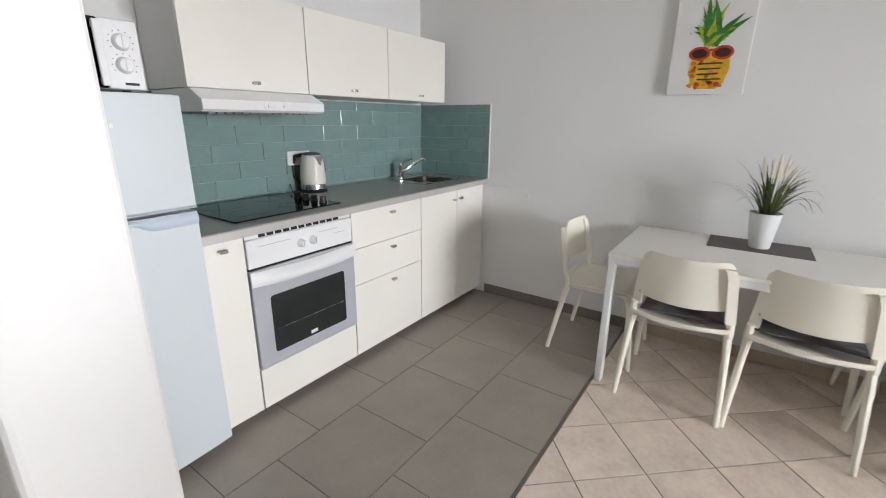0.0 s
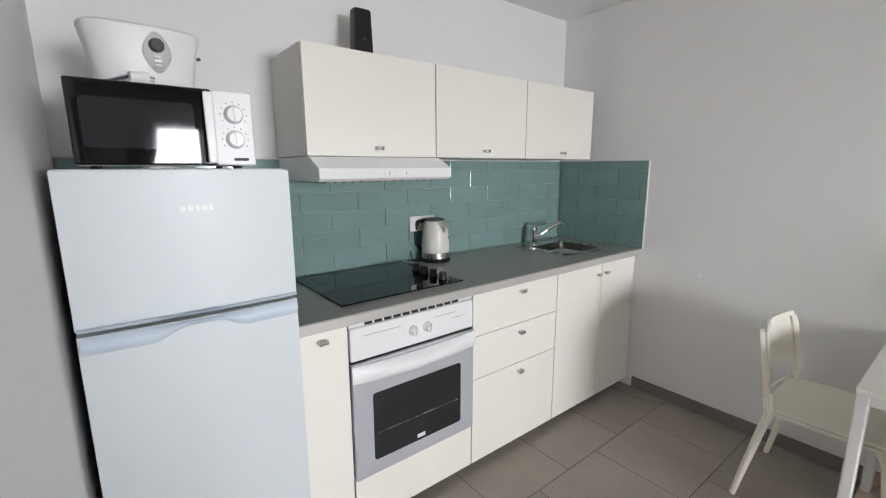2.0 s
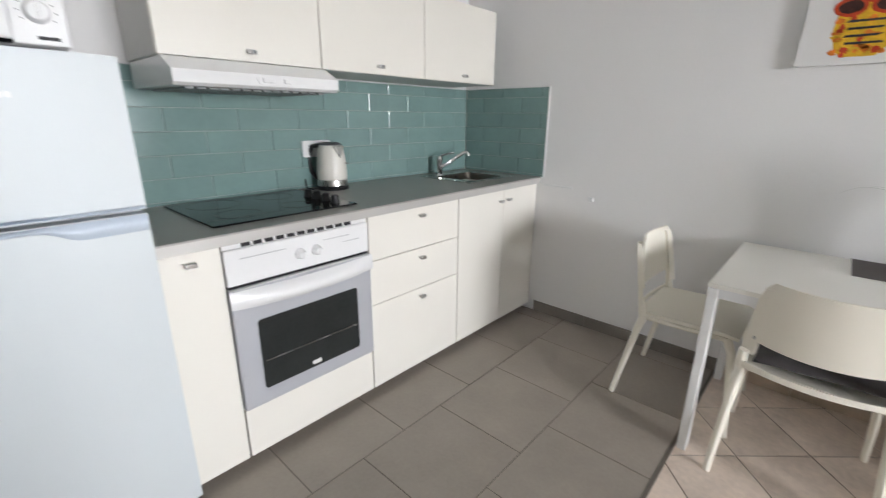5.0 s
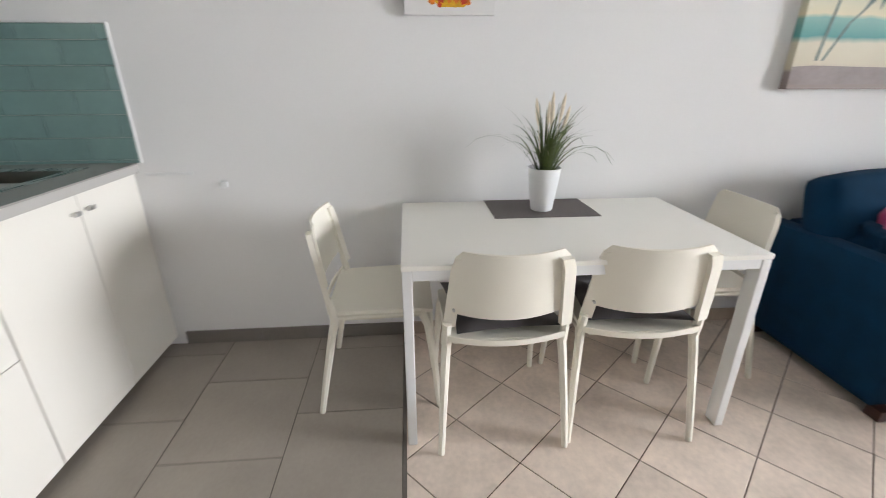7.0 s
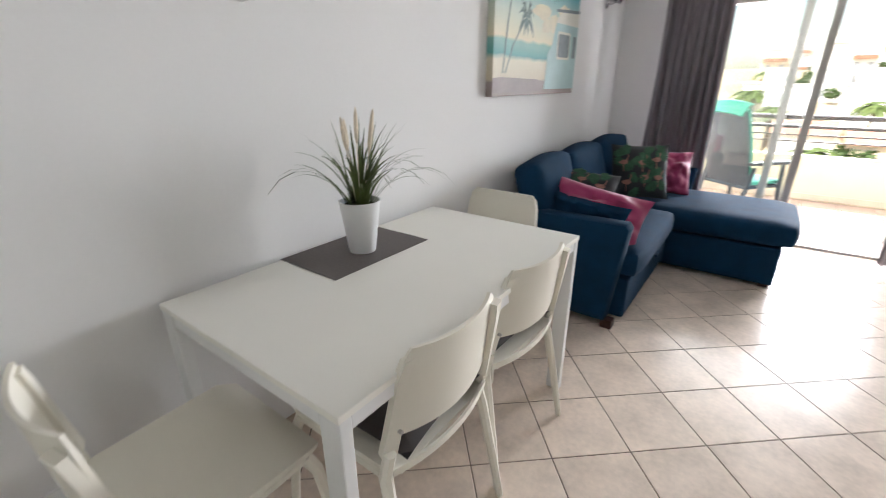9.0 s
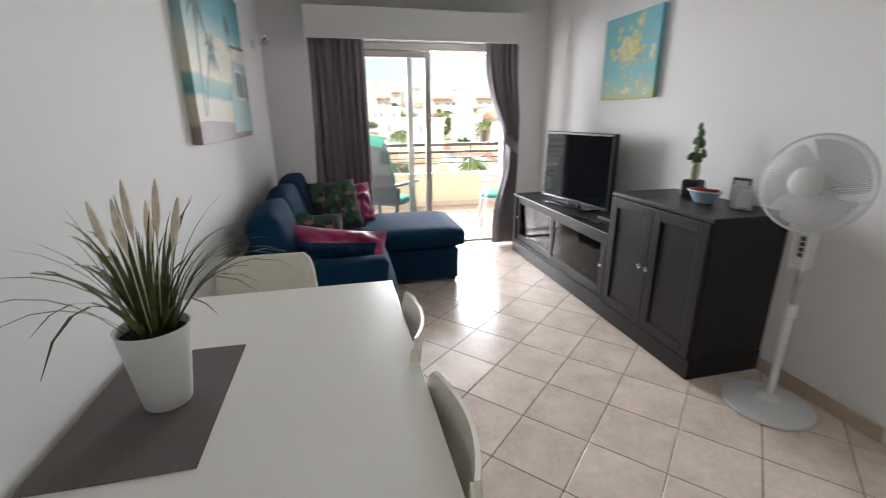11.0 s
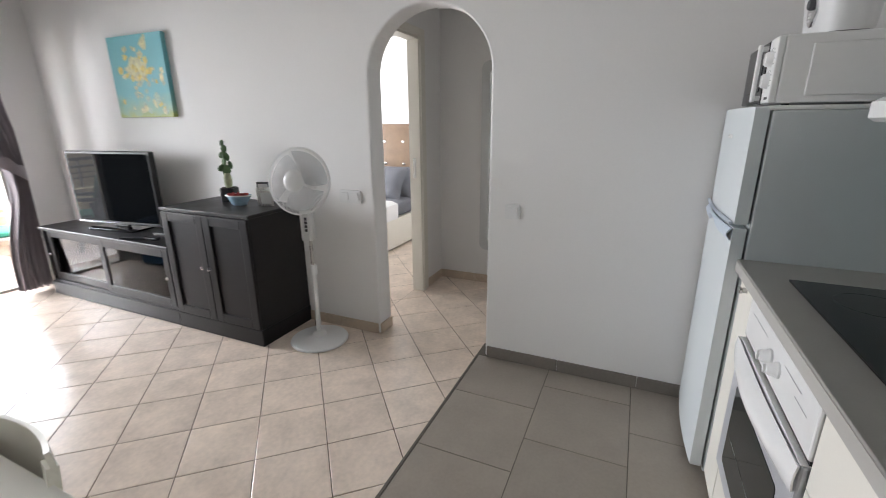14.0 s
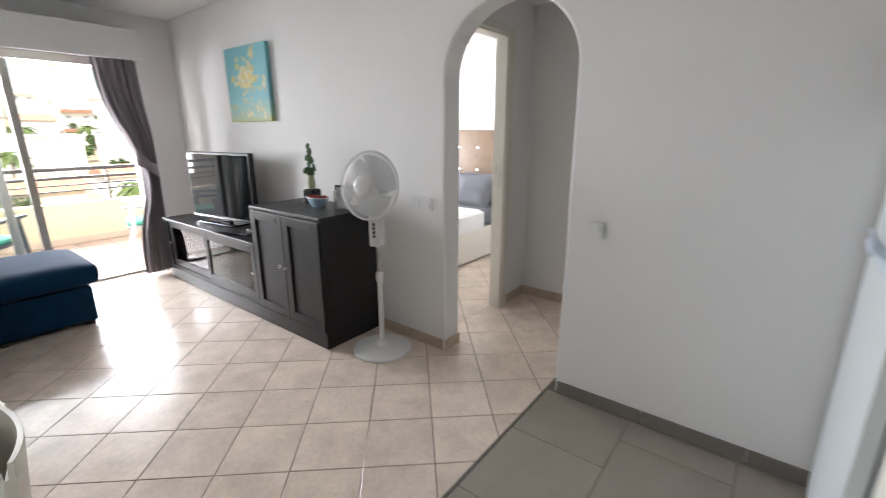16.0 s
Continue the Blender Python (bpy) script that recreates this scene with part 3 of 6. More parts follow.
def grip(u, v):
    x = -0.004 + u * (OW + 0.008)
    b = 0.030 * (1 - (2 * u - 1) ** 2) + 0.004
    z = 0.415 + 0.064 * v - 0.012 * (1 - (2 * u - 1) ** 2)
    return Vector((x, 0.016 + b * math.sin(math.pi * (0.15 + 0.84 * v)), z))


part("grip", sheet(grip, 24, 8, 0.004), ENAMEL, dr, "curved white door handle", smooth=True)
for kx in (0.255, 0.325):
    kb = part("knob", lathe([(0.021, 0), (0.021, 0.006), (0.017, 0.010), (0.015, 0.024), (0.013, 0.027)], 20, m=pose(kx, 0.006, 0.555, -90)), ENAMEL, ov, smooth=True)
    part("pointer", box(kx - 0.004, 0.031, 0.543, kx + 0.004, 0.040, 0.568, 0.002), ENAMEL, kb)
bm = bmesh.new()
for q in ((0.05, 0.56, 0.115), (0.12, 0.56, 0.13), (0.38, 0.585, 0.55), (0.10, 0.585, 0.22)):
    box(q[0], 0.0061, q[1], q[2], 0.0066, q[1] + 0.0022, bm=bm)
tagged(part("print", bm, mat("grey_print", (0.35, 0.35, 0.36), 0.5), ov, "fine grey print"), kind="stuff")


# worktop with a cut-out for the sink
def plate(bm, X, Y, z0, z1, hole=(1, 1)):
    top, bot = {}, {}
    for i, x in enumerate(X):
        for j, y in enumerate(Y):
            top[i, j], bot[i, j] = bm.verts.new((x, y, z1)), bm.verts.new((x, y, z0))
    for i in range(3):
        for j in range(3):
            if (i, j) == hole:
                continue
            bm.faces.new((top[i, j], top[i + 1, j], top[i + 1, j + 1], top[i, j + 1]))
            bm.faces.new((bot[i, j], bot[i, j + 1], bot[i + 1, j + 1], bot[i + 1, j]))
    ring = [(i, 0) for i in range(4)] + [(3, j) for j in range(1, 4)] + [(i, 3) for i in (2, 1, 0)] + [(0, j) for j in (2, 1)]
    for a, b in zip(ring, ring[1:] + ring[:1]):
        bm.faces.new((top[a], bot[a], bot[b], top[b]))
    h = [(1, 1), (2, 1), (2, 2), (1, 2)]
    for a, b in zip(h, h[1:] + h[:1]):
        bm.faces.new((top[a], top[b], bot[b], bot[a]))
    return bm


SX0, SX1, SY0, SY1 = 0.165, 0.515, 0.165, 0.48
wt = plate(bmesh.new(), (0.002, SX0, SX1, 2.200), (0.003, SY0, SY1, 0.645), CT - 0.040, CT)
es = [e for e in wt.edges if all(abs(v.co.y - 0.645) < 1e-5 for v in e.verts) and abs(e.verts[0].co.z - e.verts[1].co.z) < 1e-5 and e.verts[0].co.z > CT - 0.01]
bmesh.ops.bevel(wt, geom=es, offset=0.006, segments=3, affect='EDGES', profile=0.5)
wtop = part("worktop", wt, WORKTOP)
part("front_edge", box(0.003, 0.6452, CT - 0.039, 2.199, 0.6464, CT - 0.0065), mat("silver_edge_strip", (0.52, 0.505, 0.475), 0.38, metal=0.25, vary=0.03, scale=4, fine=250, bump=0.01), wtop, "brushed metallic front edge")
tagged(wtop, "grey metallic laminate worktop over the base units", "worktop")

sk = thing("kitchen_sink", (SX0 + SX1) / 2, (SY0 + SY1) / 2, CT, "stainless steel inset sink with a square bowl", "sink")
bw, bd = (SX1 - SX0) / 2, (SY1 - SY0) / 2
bm = plate(bmesh.new(), (-bw - 0.05, -bw + 0.012, bw - 0.012, bw + 0.06), (-bd - 0.06, -bd + 0.012, bd - 0.012, bd + 0.035), 0.0008, 0.004)
part("rim", bm, STEEL, sk)
bm = bmesh.new()
a, b = bw - 0.012, bd - 0.012
rings = [[bm.verts.new((*p, z)) for p in rounded(2 * s * a, 2 * s * b, rr)] for s, rr, z in ((1.0, 0.02, 0.0038), (0.985, 0.03, -0.02), (0.96, 0.045, -0.13), (0.88, 0.05, -0.152), (0.1, 0.01, -0.158))]
for p, q in zip(rings, rings[1:]):
    for k in range(len(p)):
        bm.faces.new((p[k], p[(k + 1) % len(p)], q[(k + 1) % len(p)], q[k]))
bm.faces.new(rings[-1])
# Bowl steel darker than the rim: its dark reflections are put into the colour.
part("bowl", bm, mat("darkened_steel_bowl", (0.17, 0.155, 0.135), 0.3, metal=0.9, vary=0.1, scale=8, fine=200), sk, smooth=True)
part("drain", lathe([(0.035, -0.157), (0.035, -0.152), (0.02, -0.150), (0.019, -0.156)], 20), CHROME, sk, smooth=True)

fc = thing("kitchen_tap", 0.405, 0.115, CT + 0.004, "chrome single-lever kitchen mixer tap", "tap")
part("body", lathe([(0.028, 0), (0.028, 0.008), (0.021, 0.014), (0.021, 0.085), (0.024, 0.09), (0.024, 0.105), (0.015, 0.116)], 20), CHROME, fc, smooth=True)
part("spout", tube([(0, 0.01, 0.05), (-0.02, 0.035, 0.062), (-0.08, 0.06, 0.10), (-0.14, 0.085, 0.135), (-0.165, 0.095, 0.142), (-0.18, 0.10, 0.132), (-0.182, 0.101, 0.118)], [0.013, 0.012, 0.011, 0.011, 0.011, 0.012, 0.012], 12), CHROME, fc, smooth=True)
part("lever", tube([(0, 0, 0.11), (-0.02, 0.01, 0.124), (-0.07, 0.03, 0.134), (-0.10, 0.042, 0.136)], [0.014, 0.011, 0.008, 0.007], 10, squash=0.5), CHROME, fc, smooth=True)

hb = thing("ceramic_hob", 1.70, 0.292, CT, "black glass ceramic hob with control knobs", "hob")
part("glass", box(-0.30, -0.265, 0.0005, 0.30, 0.255, 0.007, 0.002), BLACKGLASS, hb)
RING = mat("grey_hob_ring", (0.035, 0.035, 0.036), 0.2)
for cx, cy, r in ((0.15, 0.11, 0.085), (0.15, -0.13, 0.105), (-0.12, -0.14, 0.085), (-0.10, 0.10, 0.07)):
    bm = bmesh.new()
    lathe([(r, 0.0071), (r, 0.0076), (r - 0.004, 0.0076), (r - 0.004, 0.0071)], 36, bm, pose(cx, cy, 0), close=False)
    part("cooking_zone", bm, RING, hb)
for k in range(4):
    kb = part("knob", lathe([(0.021, 0.007), (0.021, 0.014), (0.017, 0.020), (0.017, 0.038), (0.014, 0.041)], 20, m=pose(-0.235, 0.185 - k * 0.072, 0)), BLACKPL, hb, smooth=True)

kt = thing("electric_kettle", 1.225, 0.105, CT, "cream plastic cordless kettle with a steel band", "kettle")
part("power_base", lathe([(0.082, 0), (0.084, 0.012), (0.07, 0.018)], 28), BLACKPL, kt, smooth=True)
part("steel_band", lathe([(0.074, 0.018), (0.078, 0.022), (0.077, 0.05), (0.075, 0.052)], 28), STEEL, kt, "brushed steel band", smooth=True)
part("body", lathe([(0.0755, 0.052), (0.077, 0.07), (0.076, 0.11), (0.070, 0.17), (0.062, 0.215), (0.056, 0.225)], 32), IVORY, kt, smooth=True)
part("lid", lathe([(0.055, 0.225), (0.052, 0.234), (0.03, 0.240), (0.012, 0.241)], 28), DARKPL, kt, smooth=True)
part("spout", prism([(0.028, 0.222), (-0.028, 0.222), (0.0, 0.165)], 0.05, 0.083, 'y', bevel=0.004), STEEL, kt, "steel spout filter")
part("grip", tube([(0.035, -0.045, 0.225), (0.06, -0.085, 0.215), (0.07, -0.10, 0.16), (0.065, -0.095, 0.09), (0.05, -0.07, 0.05)], [0.011, 0.012, 0.012, 0.011, 0.009], 10), BLACKPL, kt, smooth=True)
part("badge", box(-0.062, 0.048, 0.13, -0.044, 0.062, 0.136), DARKPL, kt)
part("cord", tube([(0.07, -0.02, 0.008), (0.11, -0.01, 0.006), (0.125, -0.05, 0.01), (0.10, -0.10, 0.05), (0.075, -0.106, 0.12), (0.05, -0.108, 0.19)], 0.004, 8), BLACKPL, kt, "black power cord", smooth=True)


def socket(x, y, z, rz, n, label, sw=False, w=0.083, material=None):
    material = material or WHITEPL
    e = thing("wall_switch" if sw else "wall_socket", x, y, z, label, "switch" if sw else "socket", rz=rz)
    part("plate", prism(rounded(w * n, 0.083, 0.008), -0.0095, -0.0005, 'y', bevel=0.003), material, e)
    for k in range(n):
        cx = (k - (n - 1) / 2) * 0.078
        if sw:
            part("rocker", prism(rounded(0.05, 0.05, 0.004, cx=cx), -0.0135, -0.0097, 'y', bevel=0.0015), material, e)
        else:
            s = part("insert", lathe([(0.021, 0), (0.021, 0.003), (0.0185, 0.003), (0.0185, -0.002)], 22, m=pose(cx, -0.0096, 0, 90)), material, e)
            # Black discs on the insert imitate the shade in the pin holes.
            for d in (-0.0095, 0.0095):
                part("pin_hole", rod((cx + d, -0.0096, 0), (cx + d, -0.0102, 0), 0.0028, seg=8), BLACKPL, s)
    return e


socket(1.25, 0.009, 1.145, 180, 2, "white double socket on the tiled splashback")
socket(W, 1.605, 0.932, -90, 1, "white rocker light switch on the wall", True)
socket(W, 2.685, 0.952, -90, 2, "white double light switch beside the archway", True)
socket(0.0, 1.45, 0.285, 90, 1, "white wall socket low on the wall")
e = thing("junction_cover", 0.0, 1.0, 0.84, "small white square cover on the wall", "cover plate")
part("cover", box(0.0005, -0.016, -0.014, 0.014, 0.016, 0.014, 0.004), WHITEPL, e)
e = thing("cable_duct", 0.0, 0.67, 0.895, "thin white cable duct from the worktop end", "cable duct")
part("duct", box(0.0005, 0, -0.008, 0.008, 0.2, 0.004, 0.002), WHITEPL, e)

wc = ("plain cream wall cabinet with a lift-up door", "cabinet", "wall cabinets")
for x0, x1, hx in ((0.172, 0.789, 0.30), (0.791, 1.409, 0.305), (1.411, 2.026, 0.305)):
    unit("wall_cabinet", x0, x1, 1.50, 1.912, 0.362, [("door", 0, 1.50, x1 - x0, 1.912, hx, 1.535)], *wc)

hd = thing("range_hood", 1.395, 0, 1.395, "slim white cooker hood under the wall cabinet", "cooker hood")
part("body", prism([(0.004, 0.008), (0.44, 0.008), (0.455, 0.018), (0.455, 0.058), (0.365, 0.103), (0.004, 0.103)], 0.0, 0.625, 'x', bevel=0.003), ENAMEL, hd)
bm = bmesh.new()
for k in range(14):
    box(0.04 + k * 0.039, 0.05, 0.001, 0.068 + k * 0.039, 0.40, 0.0075, bm=bm)
tagged(part("filter", bm, mat("grey_filter", (0.25, 0.25, 0.25), 0.5, metal=0.4), hd, "grey grease filter"), kind="stuff")
cp = part("control_plate", prism(rounded(0.145, 0.030, 0.013, cx=0.275, cy=0.038), 0.4552, 0.459, 'y', bevel=0.001), WHITEPL, hd)
part("switch", box(0.225, 0.459, 0.030, 0.248, 0.466, 0.046, 0.002), ENAMEL, cp)
part("switch", box(0.288, 0.459, 0.030, 0.330, 0.466, 0.046, 0.002), ENAMEL, cp)

# fridge-freezer
FX, FW = 2.206, 0.540
fr = thing("fridge_freezer", FX, 0, 0, "pale silver two-door fridge freezer", "fridge")
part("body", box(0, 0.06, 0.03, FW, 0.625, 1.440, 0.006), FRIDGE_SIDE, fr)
part("top_cap", box(0, 0.06, 1.440, FW, 0.64, 1.454, 0.004), WHITEPL, fr)


def bow(z0, z1):
    pts = [(0.0, 0.632), (FW, 0.632), (FW, 0.672)] + [(FW - FW * k / 10, 0.672 + 0.014 * math.sin(math.pi * k / 10)) for k in range(1, 10)] + [(0.0, 0.672)]
    return prism(pts, z0, z1, 'z', bevel=0.004)


fd = part("freezer_door", bow(1.062, 1.451), FRIDGE, fr)
part("door_logo", box(0.215, 0.6865, 1.345, 0.225, 0.688, 1.358), LOGO, fd)
for k in range(4):
    part("door_logo", prism(rounded(0.013, 0.014, 0.005, 3, cx=0.235 + k * 0.017, cy=1.3515), 0.6862, 0.688, 'y'), LOGO, fd, "small pale maker's mark")
ld = part("fridge_door", bow(0.05, 1.050), FRIDGE, fr)


def lip(z, drop):
    def fn(u, v):
        x = 0.004 + u * (FW - 0.008)
        mid = math.exp(-((u - 0.5) / 0.16) ** 4)
        z0 = z - drop * (0.30 + 0.70 * (1 - mid)) * v
        return Vector((x, 0.676 + 0.014 * math.sin(math.pi * u) + 0.012 * math.sin(math.pi * v) + 0.002, z0))
    return sheet(fn, 40, 6, 0.004)


part("grip", lip(1.048, 0.045), HANDLEBLUE, ld, "pale blue-grey recessed grip strip", smooth=True)
part("grip", lip(1.072, 0.010), HANDLEBLUE, fd, "pale blue-grey recessed grip strip", smooth=True)
for fx in (0.05, FW - 0.05):
    part("foot", rod((fx, 0.58, 0.001), (fx, 0.58, 0.032), 0.018), BLACKPL, fr)

mw = thing("microwave", 2.283, 0.285, 1.4542, "white microwave with a black glass door", "microwave")
MWW, MWH, MD = 0.415, 0.216, 0.335
part("body", box(0, 0, 0.008, MWW, MD - 0.012, MWH, 0.006), WHITEPL, mw)
part("side_relief", box(-0.004, 0.03, 0.03, 0.001, MD - 0.085, MWH - 0.03, 0.0035, seg=2), WHITEPL, mw)
md = part("door", box(0.105, MD - 0.012, 0.010, MWW, MD + 0.010, MWH - 0.002, 0.005), BLACKGLASS, mw, "black glass door")
part("window", prism(rounded(0.24, 0.12, 0.01, cx=0.272, cy=0.112), MD + 0.0095, MD + 0.0115, 'y', bevel=0.0008), mat("dark_window_mesh", (0.022, 0.022, 0.024), 0.05, vary=0.3, fine=500, rough_vary=0.01), md, "grey perforated window")
gp = part("grip", box(0.106, MD + 0.026, 0.016, 0.130, MD + 0.038, MWH - 0.012, 0.004), WHITEPL, md, "flat white bar handle")
for hz in (0.022, MWH - 0.034):
    part("grip_foot", box(0.110, MD + 0.0101, hz, 0.126, MD + 0.027, hz + 0.016), WHITEPL, gp)
cp = part("control_panel", box(0, MD - 0.012, 0.010, 0.1045, MD + 0.008, MWH - 0.002, 0.004), WHITEPL, mw)
for kz in (0.150, 0.082):
    kb = part("knob", lathe([(0.026, 0), (0.025, 0.004), (0.022, 0.016), (0.019, 0.019)], 24, m=pose(0.052, MD + 0.008, kz, -90)), WHITEPL, cp, smooth=True)
    part("pointer", box(0.049, MD + 0.026, kz - 0.018, 0.055, MD + 0.030, kz + 0.018, 0.001), ENAMEL, kb)
bm = bmesh.new()
for kz in (0.150, 0.082):
    for k in range(9):
        a = radians(-30 + k * 30)
        x, z = 0.052 + 0.034 * math.cos(a), kz + 0.034 * math.sin(a)
        box(x - 0.0015, MD + 0.0081, z - 0.0015, x + 0.0015, MD + 0.0086, z + 0.0015, bm=bm)
box(0.02, MD + 0.0081, 0.022, 0.06, MD + 0.0086, 0.030, bm=bm)
tagged(part("print", bm, INK, cp, "fine dark print"), kind="stuff")
for fx, fy in ((0.04, 0.04), (MWW - 0.04, 0.04), (0.04, MD - 0.05), (MWW - 0.04, MD - 0.05)):
    part("foot", rod((fx, fy, 0), (fx, fy, 0.01), 0.012, seg=10), BLACKPL, mw)

ts = thing("toaster", 2.515, 0.42, 1.4542 + MWH, "white oval two-slice toaster with a dial", "toaster", rz=4)


def oval(w, d, z, n=40):
    out = []
    for k in range(n):
        a = 2 * math.pi * k / n
        c, s = math.cos(a), math.sin(a)
        out.append((w / 2 * math.copysign(abs(c) ** 0.62, c), d / 2 * math.copysign(abs(s) ** 0.62, s), z))
    return out


bm = bmesh.new()
rings = [[bm.verts.new(p) for p in oval(w, d, z)] for w, d, z in ((0.235, 0.15, 0.018), (0.242, 0.158, 0.03), (0.262, 0.17, 0.10), (0.285, 0.178, 0.155), (0.29, 0.178, 0.165), (0.275, 0.165, 0.170))]
for p, q in zip(rings, rings[1:]):
    for k in range(40):
        bm.faces.new((p[k], p[(k + 1) % 40], q[(k + 1) % 40], q[k]))
bm.faces.new(rings[0][::-1])
bm.faces.new(rings[-1])
part("body", bm, WHITEPL, ts, smooth=True)
bm = bmesh.new()
rings = [[bm.verts.new(p) for p in oval(w, d, z)] for w, d, z in ((0.23, 0.15, 0.0), (0.235, 0.155, 0.018))]
for k in range(40):
    bm.faces.new((rings[0][k], rings[0][(k + 1) % 40], rings[1][(k + 1) % 40], rings[1][k]))
bm.faces.new(rings[0][::-1])
bm.faces.new(rings[1])
part("base", bm, DARKPL, ts, "dark grey foot")
# Black pads on the closed top imitate the darkness inside the slots.
for sy in (-0.03, 0.03):
    part("slot", box(-0.09, sy - 0.012, 0.1702, 0.09, sy + 0.012, 0.1712), BLACKPL, ts)
cpl = part("control_plate", prism([(p[0] - 0.02, p[1] + 0.1) for p in [(0.028 * (1 + 0.25 * math.cos(2 * a + 0.0)) * math.cos(a), 0.055 * math.sin(a)) for a in [2 * math.pi * k / 24 for k in range(24)]]], 0.078, 0.092, 'y', bevel=0.003), CHROME, ts, "shiny dial plate")
part("dial", lathe([(0.019, 0), (0.018, 0.008), (0.014, 0.012)], 20, m=pose(-0.02, 0.092, 0.118, -90)), DARKPL, cpl, smooth=True)
for k in range(3):
    part("button", box(-0.028, 0.091, 0.085 - k * 0.011, -0.010, 0.0955, 0.092 - k * 0.011, 0.002), WHITEPL, cpl)
part("badge", box(-0.034, 0.083, 0.150, -0.006, 0.0875, 0.160), mat("dark_red_badge", (0.2, 0.03, 0.03), 0.5), ts, "small dark red badge")
part("lever", box(-0.150, -0.008, 0.112, -0.136, 0.008, 0.120, 0.003), DARKPL, ts)
pl = thing("power_plug", 2.545, 0.565, 1.4542 + MWH, "grey mains plug lying on the microwave", "plug")
part("plug_body", rod((-0.02, 0, 0.018), (0.02, 0.012, 0.018), 0.018, 0.013, 14), WHITEPL, pl, smooth=True)
part("pin", rod((-0.02, 0.004, 0.022), (-0.038, 0.0, 0.022), 0.0025, seg=8), STEEL, pl)
part("pin", rod((-0.02, -0.006, 0.014), (-0.038, -0.010, 0.014), 0.0025, seg=8), STEEL, pl)
part("lead", tube([(0.02, 0.012, 0.018), (0.06, 0.0, 0.006), (0.10, -0.06, 0.006), (0.06, -0.10, 0.006)], 0.004, 8), DARKPL, pl, smooth=True)

rt = thing("router", 1.665, 0.15, 1.912, "black upright router on top of the wall cabinet", "router")
bm = bmesh.new()
rings = [[bm.verts.new((*p, z)) for p in rounded(w, d, 0.012)] for w, d, z in ((0.098, 0.07, 0.0), (0.094, 0.066, 0.006), (0.082, 0.056, 0.218), (0.074, 0.048, 0.226))]
for p, q in zip(rings, rings[1:]):
    for k in range(len(p)):
        bm.faces.new((p[k], p[(k + 1) % len(p)], q[(k + 1) % len(p)], q[k]))
bm.faces.new(rings[0][::-1])
bm.faces.new(rings[-1])
part("case", bm, BLACKPL, rt, smooth=True)
part("logo", rod((0, 0.0285, 0.10), (0, 0.0325, 0.10), 0.008, seg=14), DARKPL, rt)

cbd = thing("chopping_board", 2.165, 0.105, CT, "wooden chopping board leaning beside the fridge", "chopping board", ry=6)
part("board", prism(rounded(0.17, 0.27, 0.03, cx=0.0, cy=0.136), -0.009, 0.009, 'x', bevel=0.004), mat("oiled_beech", (0.42, 0.23, 0.10), 0.45, vary=0.25, scale=6, fine=60, stretch=(1, 8, 1)), cbd)
# No hole is cut: a black plug imitates its dark inside.
part("hanging_hole", rod((-0.0095, 0, 0.245), (0.0095, 0, 0.245), 0.009, seg=14), BLACKPL, cbd)


# ---- dining ----
TX0, TY0, TL, TWD = 0.032, 1.805, 1.25, 0.742
tb = thing("dining_table", TX0, TY0, 0, "white rectangular dining table with square metal legs", "table")
part("tabletop", box(0, 0, 0.722, TWD, TL, 0.740, 0.002), TABLE, tb)
for q in ((0.004, 0.0365, 0.024, TL - 0.0365), (TWD - 0.024, 0.0365, TWD - 0.004, TL - 0.0365), (0.0625, 0.004, TWD - 0.0625, 0.024), (0.0625, TL - 0.024, TWD - 0.0625, TL - 0.004)):
    part("apron", box(q[0] + 0.0005, q[1], 0.685, q[2] - 0.0005, q[3], 0.7215, 0.002), TLEG, tb)
for lx in (0.002, TWD - 0.046):
    for ly in (0.002, TL - 0.036):
        part("leg", box(lx if lx < 0.1 else TWD - 0.062, ly, 0.001, (lx if lx < 0.1 else TWD - 0.062) + 0.06, ly + 0.034, 0.7212, 0.004), TLEG, tb)

pm = part("placemat", sheet(lambda u, v: Vector((0.285 * (u - .5), 0.46 * (v - .5), 0.0012 + 0.0008 * math.sin(u * 7) * math.sin(v * 5))), 10, 14, 0.0016), MATW)
pm.matrix_basis = pose(0.172, 2.424, 0.7412, 0, 0, 0)
tagged(pm, "taupe woven placemat on the dining table", "placemat")

pp = thing("potted_grass", 0.195, 2.425, 0.7435, "artificial plume grass in a white tapered pot", "plant", rz=20)
part("pot", lathe([(0.046, 0.0), (0.048, 0.004), (0.071, 0.183), (0.073, 0.187), (0.069, 0.187), (0.066, 0.165), (0.0, 0.165)], 32, close=False), WHITEPL, pp, smooth=True)
part("soil", lathe([(0.0661, 0.15), (0.0655, 0.166), (0.03, 0.172), (0.001, 0.173)], 20), SOIL, pp)
bm = bmesh.new()
rg = random.Random(4)
